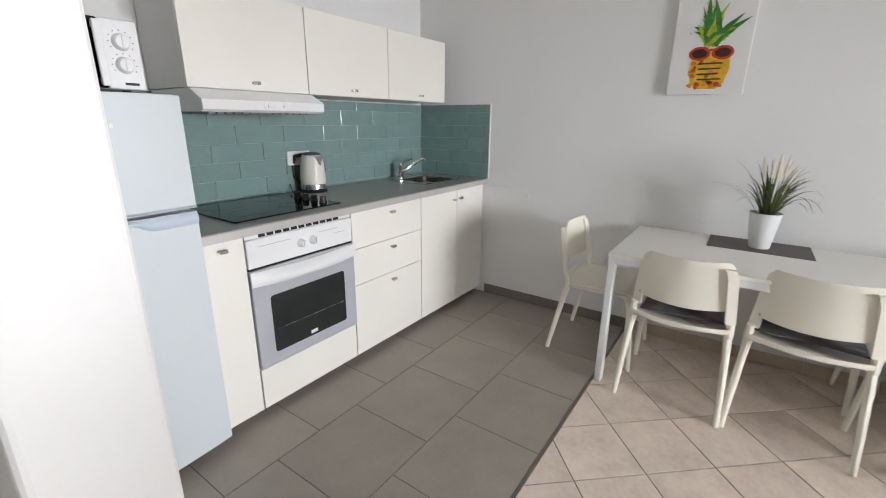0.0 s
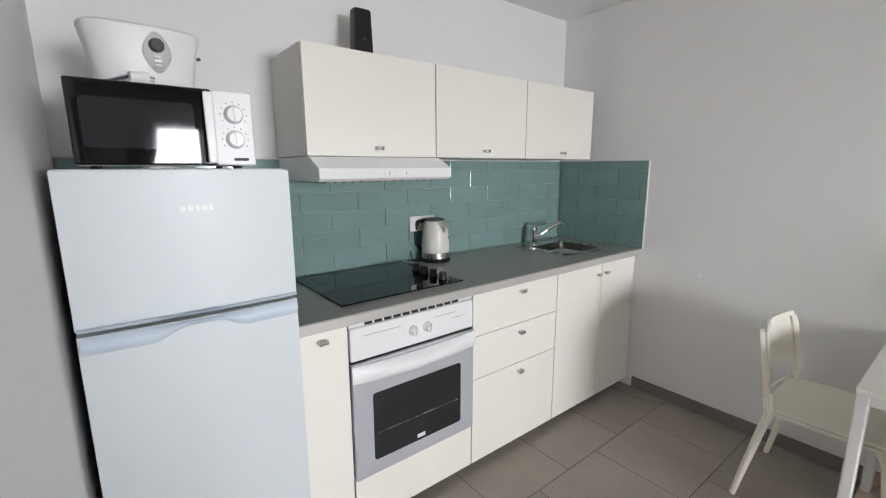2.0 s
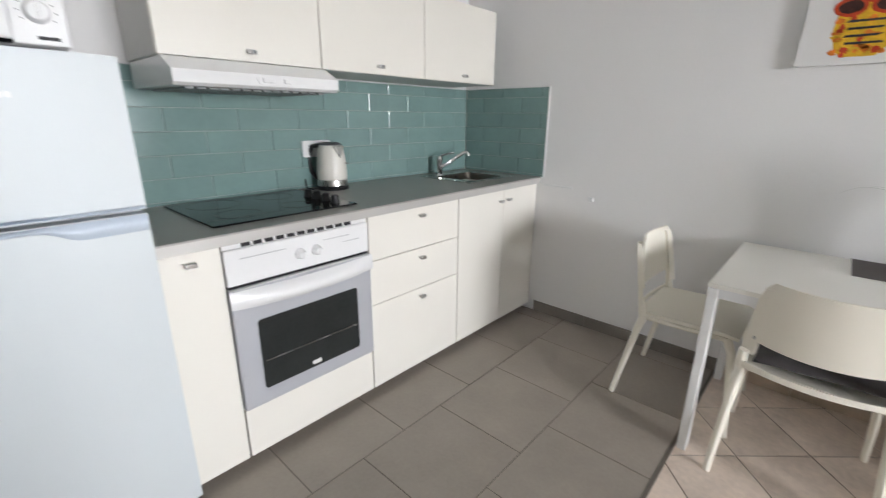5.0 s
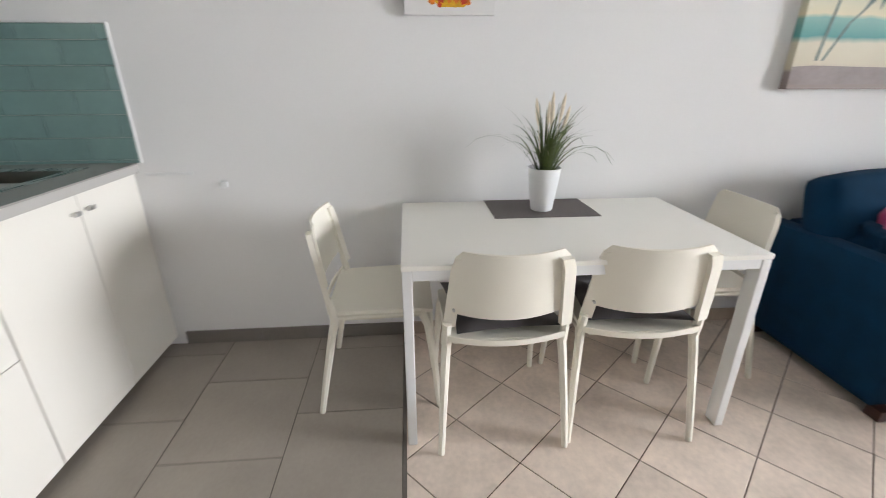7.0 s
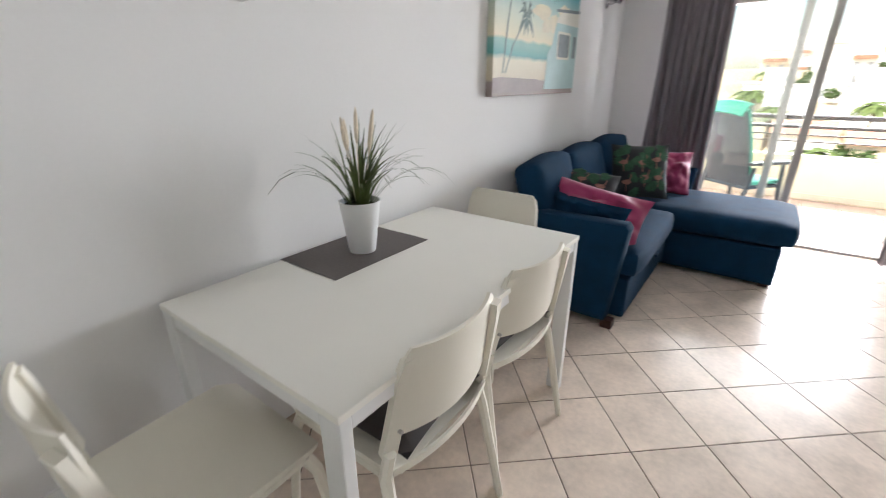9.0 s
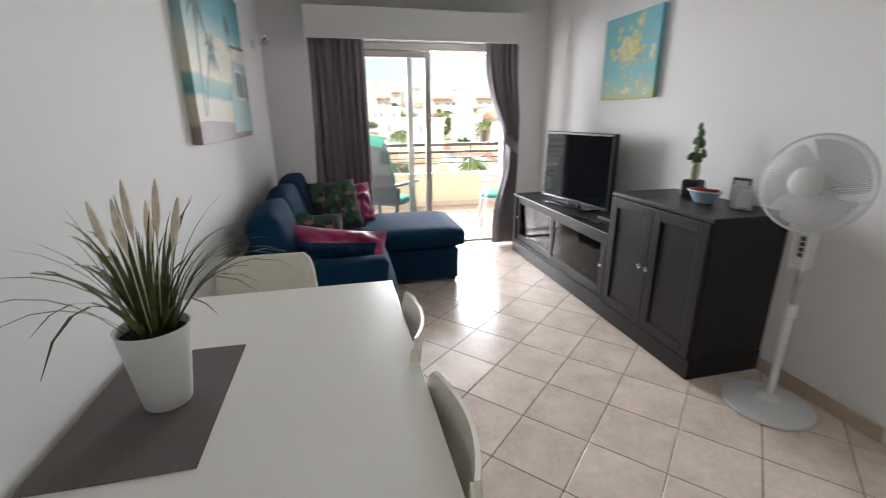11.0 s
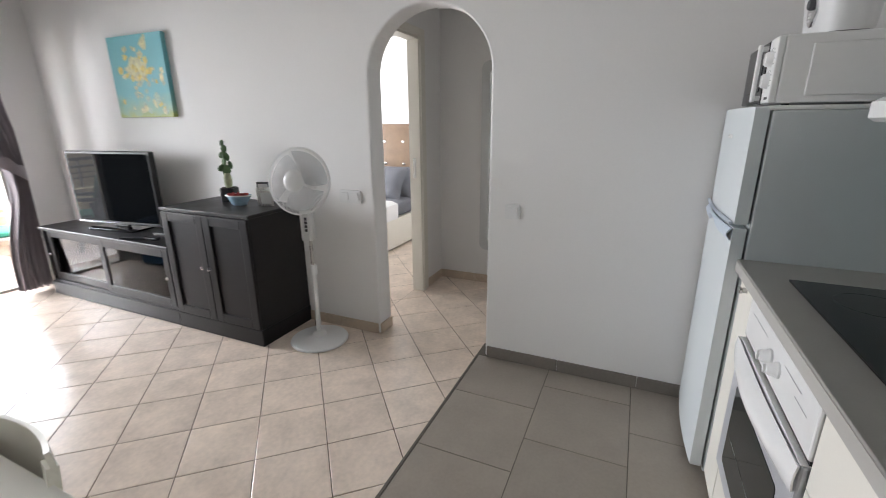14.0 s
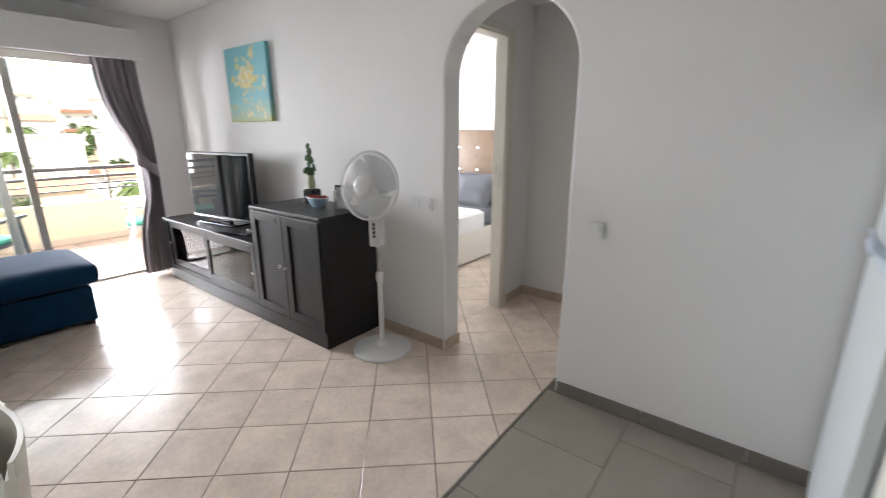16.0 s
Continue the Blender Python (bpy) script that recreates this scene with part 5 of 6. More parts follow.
pillow("pillow", 0.68, 5.31, 0.625, 64, 0, 16, 0.38, 0.36, 0.13, PINK, "crumpled pink cushion on the sofa", 8)
pillow("pillow", 0.40, 4.10, 0.64, 40, 4, 10, 0.44, 0.40, 0.11, FLAM, "dark flamingo cushion lying on the sofa seat", 6, True)
pillow("pillow", 0.56, 3.92, 0.585, 58, 10, 6, 0.58, 0.34, 0.12, PINK, "large crumpled pink cushion leaning on the sofa arm", 9)
pillow("pillow", 0.52, 3.82, 0.56, 62, 6, 0, 0.50, 0.28, 0.10, NAVY, "navy bolster cushion against the sofa arm", 11)


# ---- television wall ----
BX = 2.318
tvb = thing("tv_bench", BX, 3.914, 0, "black-brown TV bench with sliding glass doors", "tv bench")
L = 1.62
dp = W - BX - 0.002
part("plinth", box(-0.010, -0.002, 0.001, dp, L + 0.006, 0.115, 0.006), BLACKWOOD, tvb)
part("top", box(-0.014, -0.001, 0.568, dp, L + 0.012, 0.598, 0.005), BLACKWOOD, tvb)
part("bottom_board", box(0.004, 0.02, 0.1155, dp - 0.01, L - 0.02, 0.135), BLACKWOOD, tvb)
part("back_board", box(dp - 0.012, 0.0, 0.1355, dp - 0.001, L, 0.5675), BLACKWOOD, tvb)
for yy in (0.0, L - 0.022):
    part("side_board", box(0.004, yy, 0.1155, dp - 0.013, yy + 0.022, 0.5675, 0.002), BLACKWOOD, tvb)
part("divider", box(0.03, L / 2 - 0.011, 0.1355, dp - 0.013, L / 2 + 0.011, 0.5675), BLACKWOOD, tvb)
part("shelf", box(0.05, 0.023, 0.345, dp - 0.013, L / 2 - 0.012, 0.363), BLACKWOOD, tvb)
part("shelf", box(0.05, L / 2 + 0.012, 0.345, dp - 0.013, L - 0.023, 0.363), BLACKWOOD, tvb)


def glazed(y0, y1, x, ky):
    d = part("door", box(x, y0, 0.137, x + 0.018, y0 + 0.058, 0.566, 0.003), BLACKWOOD, tvb)
    for q in ((y1 - 0.058, 0.137, y1, 0.566), (y0 + 0.0585, 0.137, y1 - 0.0585, 0.195), (y0 + 0.0585, 0.508, y1 - 0.0585, 0.566)):
        part("door_rail", box(x, q[0], q[1], x + 0.018, q[2], q[3], 0.003), BLACKWOOD, d)
    gl = part("glass", box(x + 0.008, y0 + 0.0585, 0.195, x + 0.011, y1 - 0.0585, 0.508), CGLASS, d, "clear door glass")
    gl.visible_shadow = False
    part("knob", lathe([(0.006, 0), (0.006, 0.012), (0.012, 0.018), (0.009, 0.024)], 14, m=pose(x, ky, 0.36, 0, -90)), CHROME, d, smooth=True)


glazed(0.024, 0.836, 0.0, 0.048)
glazed(0.784, L - 0.024, 0.020, L - 0.05)
for nm, x0, y0, z0, x1, y1, z1, m_, lab in (
        ("set_top_box", 0.12, 0.16, 0.1355, 0.36, 0.46, 0.185, DARKPL, "dark set-top box inside the TV bench"),
        ("game_console", 0.10, 0.98, 0.363, 0.32, 1.24, 0.41, GREYRES, "pale grey console on the bench shelf"),
        ("book", 0.12, 0.95, 0.1355, 0.30, 1.20, 0.165, GREYRES, "grey book lying in the TV bench")):
    bm = box(BX + x0, 3.914 + y0, z0, BX + x1, 3.914 + y1, z1, 0.006)
    tagged(part(nm, bm, m_), lab, nm.replace("_", " "))

cb = thing("sideboard_cabinet", BX, 3.112, 0, "black-brown wooden cabinet with two panelled doors", "cabinet")
CWD, CHT = 0.800, 0.880
part("plinth", box(-0.012, -0.004, 0.001, dp, CWD - 0.001, 0.115, 0.006), BLACKWOOD, cb)
part("body", box(0.004, 0.002, 0.1155, dp, CWD - 0.002, CHT - 0.024, 0.003), BLACKWOOD, cb)
part("top", box(-0.014, -0.010, CHT - 0.0235, dp, CWD - 0.001, CHT, 0.005), BLACKWOOD, cb)


def panelled(y0, y1, ky):
    z0, z1 = 0.120, CHT - 0.030
    d = part("door", box(-0.004, y0 + 0.05, z0 + 0.05, 0.003, y1 - 0.05, z1 - 0.05), BLACKWOOD, cb)
    for q in ((y0, z0, y0 + 0.062, z1), (y1 - 0.062, z0, y1, z1), (y0 + 0.0625, z0, y1 - 0.0625, z0 + 0.062), (y0 + 0.0625, z1 - 0.062, y1 - 0.0625, z1)):
        part("door_rail", box(-0.016, q[0], q[1], 0.003, q[2], q[3], 0.004), BLACKWOOD, d)
    part("knob", lathe([(0.006, 0), (0.006, 0.014), (0.014, 0.020), (0.012, 0.028), (0.004, 0.031)], 16, m=pose(-0.016, ky, 0.50, 0, -90)), CHROME, d, smooth=True)


panelled(0.008, CWD / 2 - 0.0015, CWD / 2 - 0.032)
panelled(CWD / 2 + 0.0015, CWD - 0.008, CWD / 2 + 0.032)

TVW, TVH = 0.89, 0.582
tv = thing("television", 2.545, 4.80, 0.5985, "flat black television with a glossy dark screen", "television", rz=7)
part("stand_base", prism(rounded(0.22, 0.50, 0.03), 0.0, 0.012, 'z', bevel=0.004), BLACKGLASS, tv)
part("neck", box(0.0, -0.07, 0.012, 0.035, 0.07, 0.085, 0.008), BLACKPL, tv)
pnl = part("panel", box(-0.014, -TVW / 2, 0.035, 0.034, TVW / 2, 0.035 + TVH, 0.008), BLACKPL, tv)
part("screen", box(-0.0165, -TVW / 2 + 0.022, 0.060, -0.0135, TVW / 2 - 0.022, 0.035 + TVH - 0.02), SCREEN, pnl, "glossy black screen")
part("lower_trim", box(-0.019, -TVW / 2 + 0.004, 0.036, -0.0142, TVW / 2 - 0.004, 0.049, 0.002), CHROME, pnl, "thin silver lower trim")
for (nm, x, y, rz, w, l, h, lab) in (("remote_control", 2.36, 4.36, 20, 0.048, 0.20, 0.018, "black remote control on the TV bench"), ("remote_control", 2.40, 4.24, 8, 0.045, 0.17, 0.016, "black remote control on the TV bench"),
                                     ("media_box", 2.55, 4.24, 3, 0.13, 0.16, 0.024, "small black media box on the TV bench")):
    ob = part(nm, box(-w / 2, -l / 2, 0, w / 2, l / 2, h, 0.005), BLACKPL)
    ob.matrix_basis = pose(x, y, 0.5985, 0, 0, rz)
    tagged(ob, lab, nm.replace("_", " "))

ca = thing("potted_cactus", 2.655, 3.64, CHT, "paddle cactus in a square black pot", "plant", rz=15)
part("pot", prism(rounded(0.10, 0.10, 0.02), 0.0, 0.095, 'z', bevel=0.004), BLACKPL, ca)
part("soil", prism(rounded(0.085, 0.085, 0.015), 0.0951, 0.099, 'z'), SOIL, ca)
part("stem", lathe([(0.022, 0.099), (0.027, 0.13), (0.026, 0.17), (0.018, 0.20)], 14), mat("pale_cactus_stem", (0.42, 0.45, 0.28), 0.7, vary=0.2, scale=40), ca, smooth=True)
rc = random.Random(2)
for k, (dx, dy, z, s, an) in enumerate(((0.0, 0.0, 0.215, 1.2, 10), (-0.01, 0.028, 0.235, 0.9, 50), (0.005, -0.03, 0.255, 0.95, -45), (0.0, 0.012, 0.275, 1.1, 15), (-0.01, -0.014, 0.315, 1.0, -25), (0.005, 0.022, 0.325, 0.85, 40), (0.0, 0.0, 0.365, 0.9, 5), (0.003, 0.012, 0.405, 0.7, 25))):
    part("paddle", lathe([(0.004, -0.034), (0.018, -0.022), (0.024, 0.0), (0.019, 0.022), (0.004, 0.034)], 12, m=pose(dx, dy, z, an, 0, rc.uniform(-30, 30)) @ Matrix.Diagonal((0.42, s, s, 1))), CACTUS, ca, smooth=True)

bl = thing("flower_bowl", 2.565, 3.455, CHT, "pale blue oval bowl planted with small reddish succulents", "bowl", rz=10)
ov_ = Matrix.Diagonal((0.75, 1.25, 1, 1))
part("bowl", lathe([(0.040, 0.0), (0.045, 0.006), (0.062, 0.04), (0.072, 0.064), (0.076, 0.070), (0.070, 0.070), (0.06, 0.055), (0.001, 0.052)], 28, m=ov_, close=False), BLUEPOT, bl, smooth=True)
part("rim", lathe([(0.0765, 0.062), (0.079, 0.066), (0.0765, 0.071)], 28, m=ov_, close=False), WHITEPL, bl, smooth=True)
bm = bmesh.new()
for k in range(34):
    r, a = 0.055 * math.sqrt(rc.random()), rc.uniform(0, 6.28)
    bmesh.ops.create_icosphere(bm, subdivisions=1, radius=rc.uniform(0.007, 0.013), matrix=Matrix.Translation((r * 0.75 * math.cos(a), r * 1.25 * math.sin(a), 0.062 + rc.uniform(0, 0.012))))
tagged(part("succulents", bm, REDB, bl, "reddish succulent clumps"), kind="stuff")
for k, (y, x, h, rz) in enumerate(((3.325, 2.665, 0.15, 20), (3.285, 2.625, 0.12, 35), (3.24, 2.60, 0.105, 25))):
    fr_ = thing("photo_frame", x, y, CHT, "small standing photo frame with a dark edge", "photo frame", "photo frames on the cabinet", rz=rz)
    part("frame", box(-0.006, -0.045, 0.0, 0.006, 0.045, h, 0.003), STEEL if k else DARKPL, fr_)
    part("photo", box(-0.0075, -0.033, 0.014, -0.0061, 0.033, h - 0.014), FRAMEG, fr_, "faded grey print")

# standing fan
fn_ = thing("pedestal_fan", 2.54, 2.845, 0, "white pedestal fan with a round wire cage", "fan")
part("base", lathe([(0.185, 0.0), (0.19, 0.008), (0.185, 0.018), (0.10, 0.034), (0.05, 0.042), (0.04, 0.06), (0.024, 0.07)], 48), FANW, fn_, smooth=True)
part("lower_pole", rod((0, 0, 0.06), (0, 0, 0.50), 0.0165, seg=18), FANW, fn_, smooth=True)
part("collar", lathe([(0.0175, 0.47), (0.024, 0.475), (0.024, 0.525), (0.018, 0.535)], 20), FANW, fn_, smooth=True)
part("upper_pole", rod((0, 0, 0.50), (0, 0, 0.74), 0.011, seg=16), STEEL, fn_, "steel telescopic pole", smooth=True)
yaw = math.degrees(math.atan2(1.12 - 2.925, 0.47 - 2.565))
yaw -= 38
M = pose(0, 0, 1.080, 0, 0, yaw + 9) @ pose(0.07, 0, 0, 0, -9, 0)
part("control_box", box(-0.02, -0.024, 0.72, 0.038, 0.024, 0.90, 0.013, m=pose(0, 0, 0, 0, 0, yaw + 9)), FANW, fn_, smooth=True)
bm = bmesh.new()
for k in range(4):
    box(0.0385, -0.007, 0.765 + k * 0.024, 0.042, 0.007, 0.779 + k * 0.024, 0.002, bm=bm, m=pose(0, 0, 0, 0, 0, yaw + 9))
part("buttons", bm, DARKPL, fn_, "grey push buttons")
part("neck", rod(M @ Vector((-0.068, 0, -0.17)), M @ Vector((-0.07, 0, -0.02)), 0.022, 0.028, 14), FANW, fn_, smooth=True)
AX = M @ pose(0, 0, 0, 0, 90, 0)
part("motor", lathe([(0.02, -0.15), (0.05, -0.145), (0.062, -0.11), (0.062, -0.03), (0.05, -0.02)], 24, m=AX), FANW, fn_, smooth=True)
FR = 0.197
cg = part("cage", tube([AX @ Vector((FR * math.cos(a), FR * math.sin(a), 0.0)) for a in [2 * math.pi * k / 48 for k in range(49)]], 0.006, 6), FANW, fn_, "white cage rim", smooth=True)


def wires(z_mid, n, name):
    bm = bmesh.new()
    for k in range(n):
        a = 2 * math.pi * k / n
        pts = []
        for i in range(6):
            t = i / 5
            r = 0.059 + (FR - 0.059) * t
            z = z_mid * (1 - t ** 2.4)
            aa = a + 0.25 * t
            pts.append(AX @ Vector((r * math.cos(aa), r * math.sin(aa), z)))
        tube(pts, 0.0011, 4, bm)
    tagged(part(name, bm, FANW, cg, "fine white cage wires"), kind="stuff")


wires(0.062, 130, "front_grille")
wires(-0.055, 110, "rear_grille")
part("badge_disc", lathe([(0.061, 0.056), (0.061, 0.064), (0.049, 0.070), (0.02, 0.072)], 32, m=AX), FANW, cg, "round white front badge", smooth=True)
for k in range(3):
    def bladef(u, v, k=k):
        r = 0.03 + 0.147 * u
        a = k * 2.094 + (v - 0.5) * (1.98 - 0.15 * u) + 0.35 * u
        return AX @ Vector((r * math.cos(a), r * math.sin(a), 0.022 * (v - 0.5) * 1.6))
    part("blade", sheet(bladef, 10, 10, 0.002), BLADE, fn_, "translucent white blade", smooth=True)


# ---- balcony ----
PY = 8.08
bal = structure("floor_balcony", box(-0.6, 6.12, -0.2, 5.7, PY + 0.14, -0.028), GROUT_B, "pink-beige tiled balcony floor", "floor")
structure("parapet", box(-0.6, PY, -0.03, 5.7, PY + 0.14, 0.500, 0.004), PARAPET, "cream rendered balcony parapet", "parapet")
structure("balcony_skirting", box(-0.6, PY - 0.011, -0.012, 5.7, PY - 0.001, 0.06), SKIRT, "beige tile skirting along the parapet", "skirting")
structure("balcony_ceiling", box(-0.6, 6.1, 2.60, 5.7, 7.55, 2.75), CEIL, "white balcony slab overhead", "ceiling")
structure("wall_balcony_west", box(-0.75, 6.1, -0.03, -0.6, PY + 0.14, 2.75), WALL, "white balcony side wall", "wall")
structure("wall_balcony_east", box(5.7, 6.1, -0.03, 5.85, PY + 0.14, 2.75), WALL, "white balcony side wall", "wall")
rl = thing("balcony_railing", 0, PY + 0.07, 0.500, "dark painted metal railing on the balcony parapet", "railing")
for z0, z1, d in ((0.405, 0.450, 0.03), (0.300, 0.335, 0.025)):
    part("rail", box(-0.6, -d, z0, 5.7, d, z1, 0.006), RAIL, rl)
for z in (0.225, 0.150):
    part("rail", rod((-0.6, 0, z), (5.7, 0, z), 0.008, seg=8), RAIL, rl)
for k in range(5):
    part("post", box(-0.1 + k * 1.35, -0.012, 0, -0.075 + k * 1.35, 0.012, 0.405, 0.002), RAIL, rl)
aw = thing("awning", 0, 7.95, 2.14, "sand-coloured awning with a scalloped edge", "awning")
part("canvas", sheet(lambda u, v: Vector((-0.58 + 6.26 * u, 0.02 - 0.42 * v, 0.13 + 0.36 * v)), 30, 4, 0.004), AWNING, aw)
part("front_bar", rod((-0.58, 0.02, 0.13), (5.68, 0.02, 0.13), 0.018, seg=10), ALU, aw)
part("scalloped_edge", sheet(lambda u, v: Vector((-0.58 + 6.26 * u, 0.035 + 0.01 * math.sin(u * 60), 0.125 - v * (0.085 + 0.035 * abs(math.sin(u * 6.26 * math.pi / 0.30))))), 240, 2, 0.002), AWNING, aw)


def garden_chair(name, x, y, rz, frame_mat, label, tall):
    e = thing(name, x, y, -0.02, label, "chair", "balcony chairs", rz=rz)
    for sx in (-1, 1):
        part("leg", tube([(sx * 0.27, 0.25, 0.001), (sx * 0.27, 0.20, 0.35), (sx * 0.27, 0.18, 0.60)], [0.02, 0.022, 0.02], 8), frame_mat, e, smooth=True)
        part("leg", tube([(sx * 0.25, -0.32, 0.001), (sx * 0.26, -0.20, 0.36), (sx * 0.26, -0.16, 0.56)], [0.02, 0.022, 0.02], 8), frame_mat, e, smooth=True)
        part("armrest", soft(sx * 0.28 - 0.03, -0.24, 0.585, sx * 0.28 + 0.03, 0.27, 0.62, 0.014, 0.003, 6), frame_mat, e, smooth=True)

    def back(u, v):
        s = 2 * u - 1
        return Vector((s * 0.25 * (1 - 0.12 * v * v), -0.17 - 0.20 * v - 0.02 * (1 - s * s), 0.36 + (tall - 0.36) * v + 0.03 * (1 - s * s) * v))
    part("backrest", sheet(back, 10, 10, 0.02), frame_mat, e, smooth=True)
    part("seat", box(-0.25, -0.20, 0.345, 0.25, 0.25, 0.375, 0.008), frame_mat, e)
    part("cushion", soft(-0.235, -0.17, 0.377, 0.235, 0.25, 0.425, 0.02, 0.01, 8), GREENC, e, "green patterned seat cushion", smooth=True)
    if tall > 0.95:
        def drape(u, v):
            s = 2 * u - 1
            q = back(u, 1 - 0.9 * v)
            return q + Vector((0, 0.045 + 0.012 * math.sin(s * 5 + v * 6), 0.02 * (1 - v)))
        part("back_cushion", sheet(drape, 10, 10, 0.03), GREENC, e, "green patterned back cushion", smooth=True)
        part("cushion_fold", sheet(lambda u, v: back(u, 1.0) + Vector((0, 0.06 - 0.11 * v, 0.045 - 0.16 * max(0, v - 0.4))), 10, 6, 0.02), GREENC, e, smooth=True)
    return e


garden_chair("garden_armchair", 1.15, 6.80, -38, RATTAN, "dark resin garden armchair with a green cushion", 1.08)
garden_chair("garden_chair", 2.62, 6.80, 75, GREYRES, "pale resin garden chair with a green seat pad", 0.86)


# ---- view from the balcony ----
def hill(x, y):
    if y < 30:
        h = -14.0
    else:
        h = -14 + 20.5 * min(1, (y - 30) / 215) ** 0.9
    if y > 275:
        h -= (y - 275) * 0.02
    return h + 1.2 * noise.noise(Vector((x * 0.02, y * 0.02, 3)))


DRY = mat("dry_hillside", (0.42, 0.34, 0.22), 0.95, vary=0.35, scale=0.05, fine=0.8)
bm = bmesh.new()
xs = [-1500, -400, -150] + [-80 + 10 * k for k in range(25)] + [260, 500, 1500]
ys = [8.6, 20, 30] + [38 + 9 * k for k in range(28)] + [320, 420, 700, 1500, 3000]
gv = [[bm.verts.new((x, y, hill(x, y))) for y in ys] for x in xs]
for i in range(len(xs) - 1):
    for j in range(len(ys) - 1):
        bm.faces.new((gv[i][j], gv[i + 1][j], gv[i + 1][j + 1], gv[i][j + 1]))
structure("ground", bm, DRY, "dry sunlit hillside with streets and gardens", "ground")

HOUSEW = mat("white_house_render", (0.80, 0.78, 0.74), 0.9, vary=0.04, scale=0.3, fine=2)
HOUSEC = mat("cream_house_render", (0.74, 0.62, 0.46), 0.9, vary=0.05, scale=0.3, fine=2)
ROOF = mat("terracotta_roof", (0.50, 0.26, 0.17), 0.85, vary=0.25, scale=1.2, fine=6)
WIND = mat("shaded_window", (0.38, 0.40, 0.42), 0.25, vary=0.3, scale=0.6)
BALR = mat("brown_balcony_front", (0.30, 0.16, 0.10), 0.7, vary=0.2, scale=1)
rh = random.Random(21)
win_me = None
for row, (yy, n, storeys, gap) in enumerate(((78, 7, 1, 9), (108, 9, 2, 9), (145, 10, 2, 10), (190, 10, 3, 11), (235, 11, 4, 12))):
    for k in range(n):
        x = -6 + k * gap + rh.uniform(-3, 3) + row * 2
        y = yy + rh.uniform(-5, 5)
        w, d, h = rh.uniform(0.55, 0.85) * gap, rh.uniform(7, 10), storeys * 3.0 + 0.4
        z = min(hill(x - w / 2, y), hill(x + w / 2, y), hill(x, y)) - 0.6
        pitched = rh.random() < 0.4 and storeys < 3
        e = thing("house" if storeys < 3 else "apartment_building", x, y, z, "sunlit white house with a tiled roof" if pitched else "sunlit white flat-roofed building on the hillside", "house" if storeys < 3 else "building", "buildings on the hillside")
        part("wall", box(-w / 2, -d / 2, 0, w / 2, d / 2, h + 0.6), (HOUSEC if rh.random() < 0.15 else HOUSEW), e)
        if pitched:
            part("roof", prism([(-d / 2 - 0.4, h + 0.6), (d / 2 + 0.4, h + 0.6), (0, h + 2.2)], -w / 2 - 0.4, w / 2 + 0.4, 'x'), ROOF, e)
        else:
            part("roof", box(-w / 2 - 0.15, -d / 2 - 0.15, h + 0.6, w / 2 + 0.15, d / 2 + 0.15, h + 1.0), HOUSEW, e)
        cols = max(2, int(w / 3.2))
        for s in range(storeys):
            for c in range(cols):
                wx = -w / 2 + (c + 0.5) * w / cols
                if win_me is None:
                    ob = part("window", box(-0.6, -0.06, 0, 0.6, 0.05, 1.4), WIND, e)
                    win_me = ob.data
                else:
                    ob = new("window", win_me)
                    ob.parent = e
                ob.location = (wx, -d / 2, 1.3 + s * 3.0)
            if storeys >= 3 and (k + s) % 2 == 0:
                part("balcony", box(-w / 2 + 0.3, -d / 2 - 1.1, 0.6 + s * 3.0, w / 2 - 0.3, -d / 2 - 0.01, 1.55 + s * 3.0), HOUSEW if k % 2 else BALR, e)

TRUNK = mat("palm_bark", (0.14, 0.10, 0.07), 0.9, vary=0.3, scale=3, fine=20)
FROND = mat("sunlit_palm_leaf", (0.10, 0.14, 0.035), 0.6, vary=0.4, scale=2, fine=10)
BUSHL = mat("garden_foliage", (0.06, 0.10, 0.03), 0.7, vary=0.5, scale=1, fine=8)


def palm(x, y, s):
    e = thing("palm_tree", x, y, hill(x, y) - 0.2, "tall palm tree in a sunny garden", "tree", "trees on the hillside")
    part("trunk", tube([(0, 0, 0), (0.15, 0, 2.0), (0.1, 0.1, 4.0), (0.2, 0.1, 5.6)], [0.32, 0.24, 0.2, 0.22], 8), TRUNK, e, smooth=True)
    bm = bmesh.new()
    rp = random.Random(7)
    for k in range(26):
        a = k * 2.39996
        up = rp.uniform(-0.2, 0.9)
        prev = None
        for i in range(7):
            t = i / 6
            r = 2.6 * t
            p = Vector((0.2 + r * math.cos(a), 0.1 + r * math.sin(a), 5.6 + up * r - 0.42 * r * r * (0.6 + 0.4 * up)))
            sd = Vector((-math.sin(a), math.cos(a), 0)) * (0.42 * math.sin(math.pi * (0.12 + 0.85 * t)))
            cur = (bm.verts.new(p - sd - Vector((0, 0, 0.25 * t))), bm.verts.new(p), bm.verts.new(p + sd - Vector((0, 0, 0.25 * t))))
            if prev:
                bm.faces.new((prev[0], prev[1], cur[1], cur[0]))
                bm.faces.new((prev[1], prev[2], cur[2], cur[1]))
            prev = cur
    part("crown", bm, FROND, e)
    e.scale = (s, s, s)
    return e


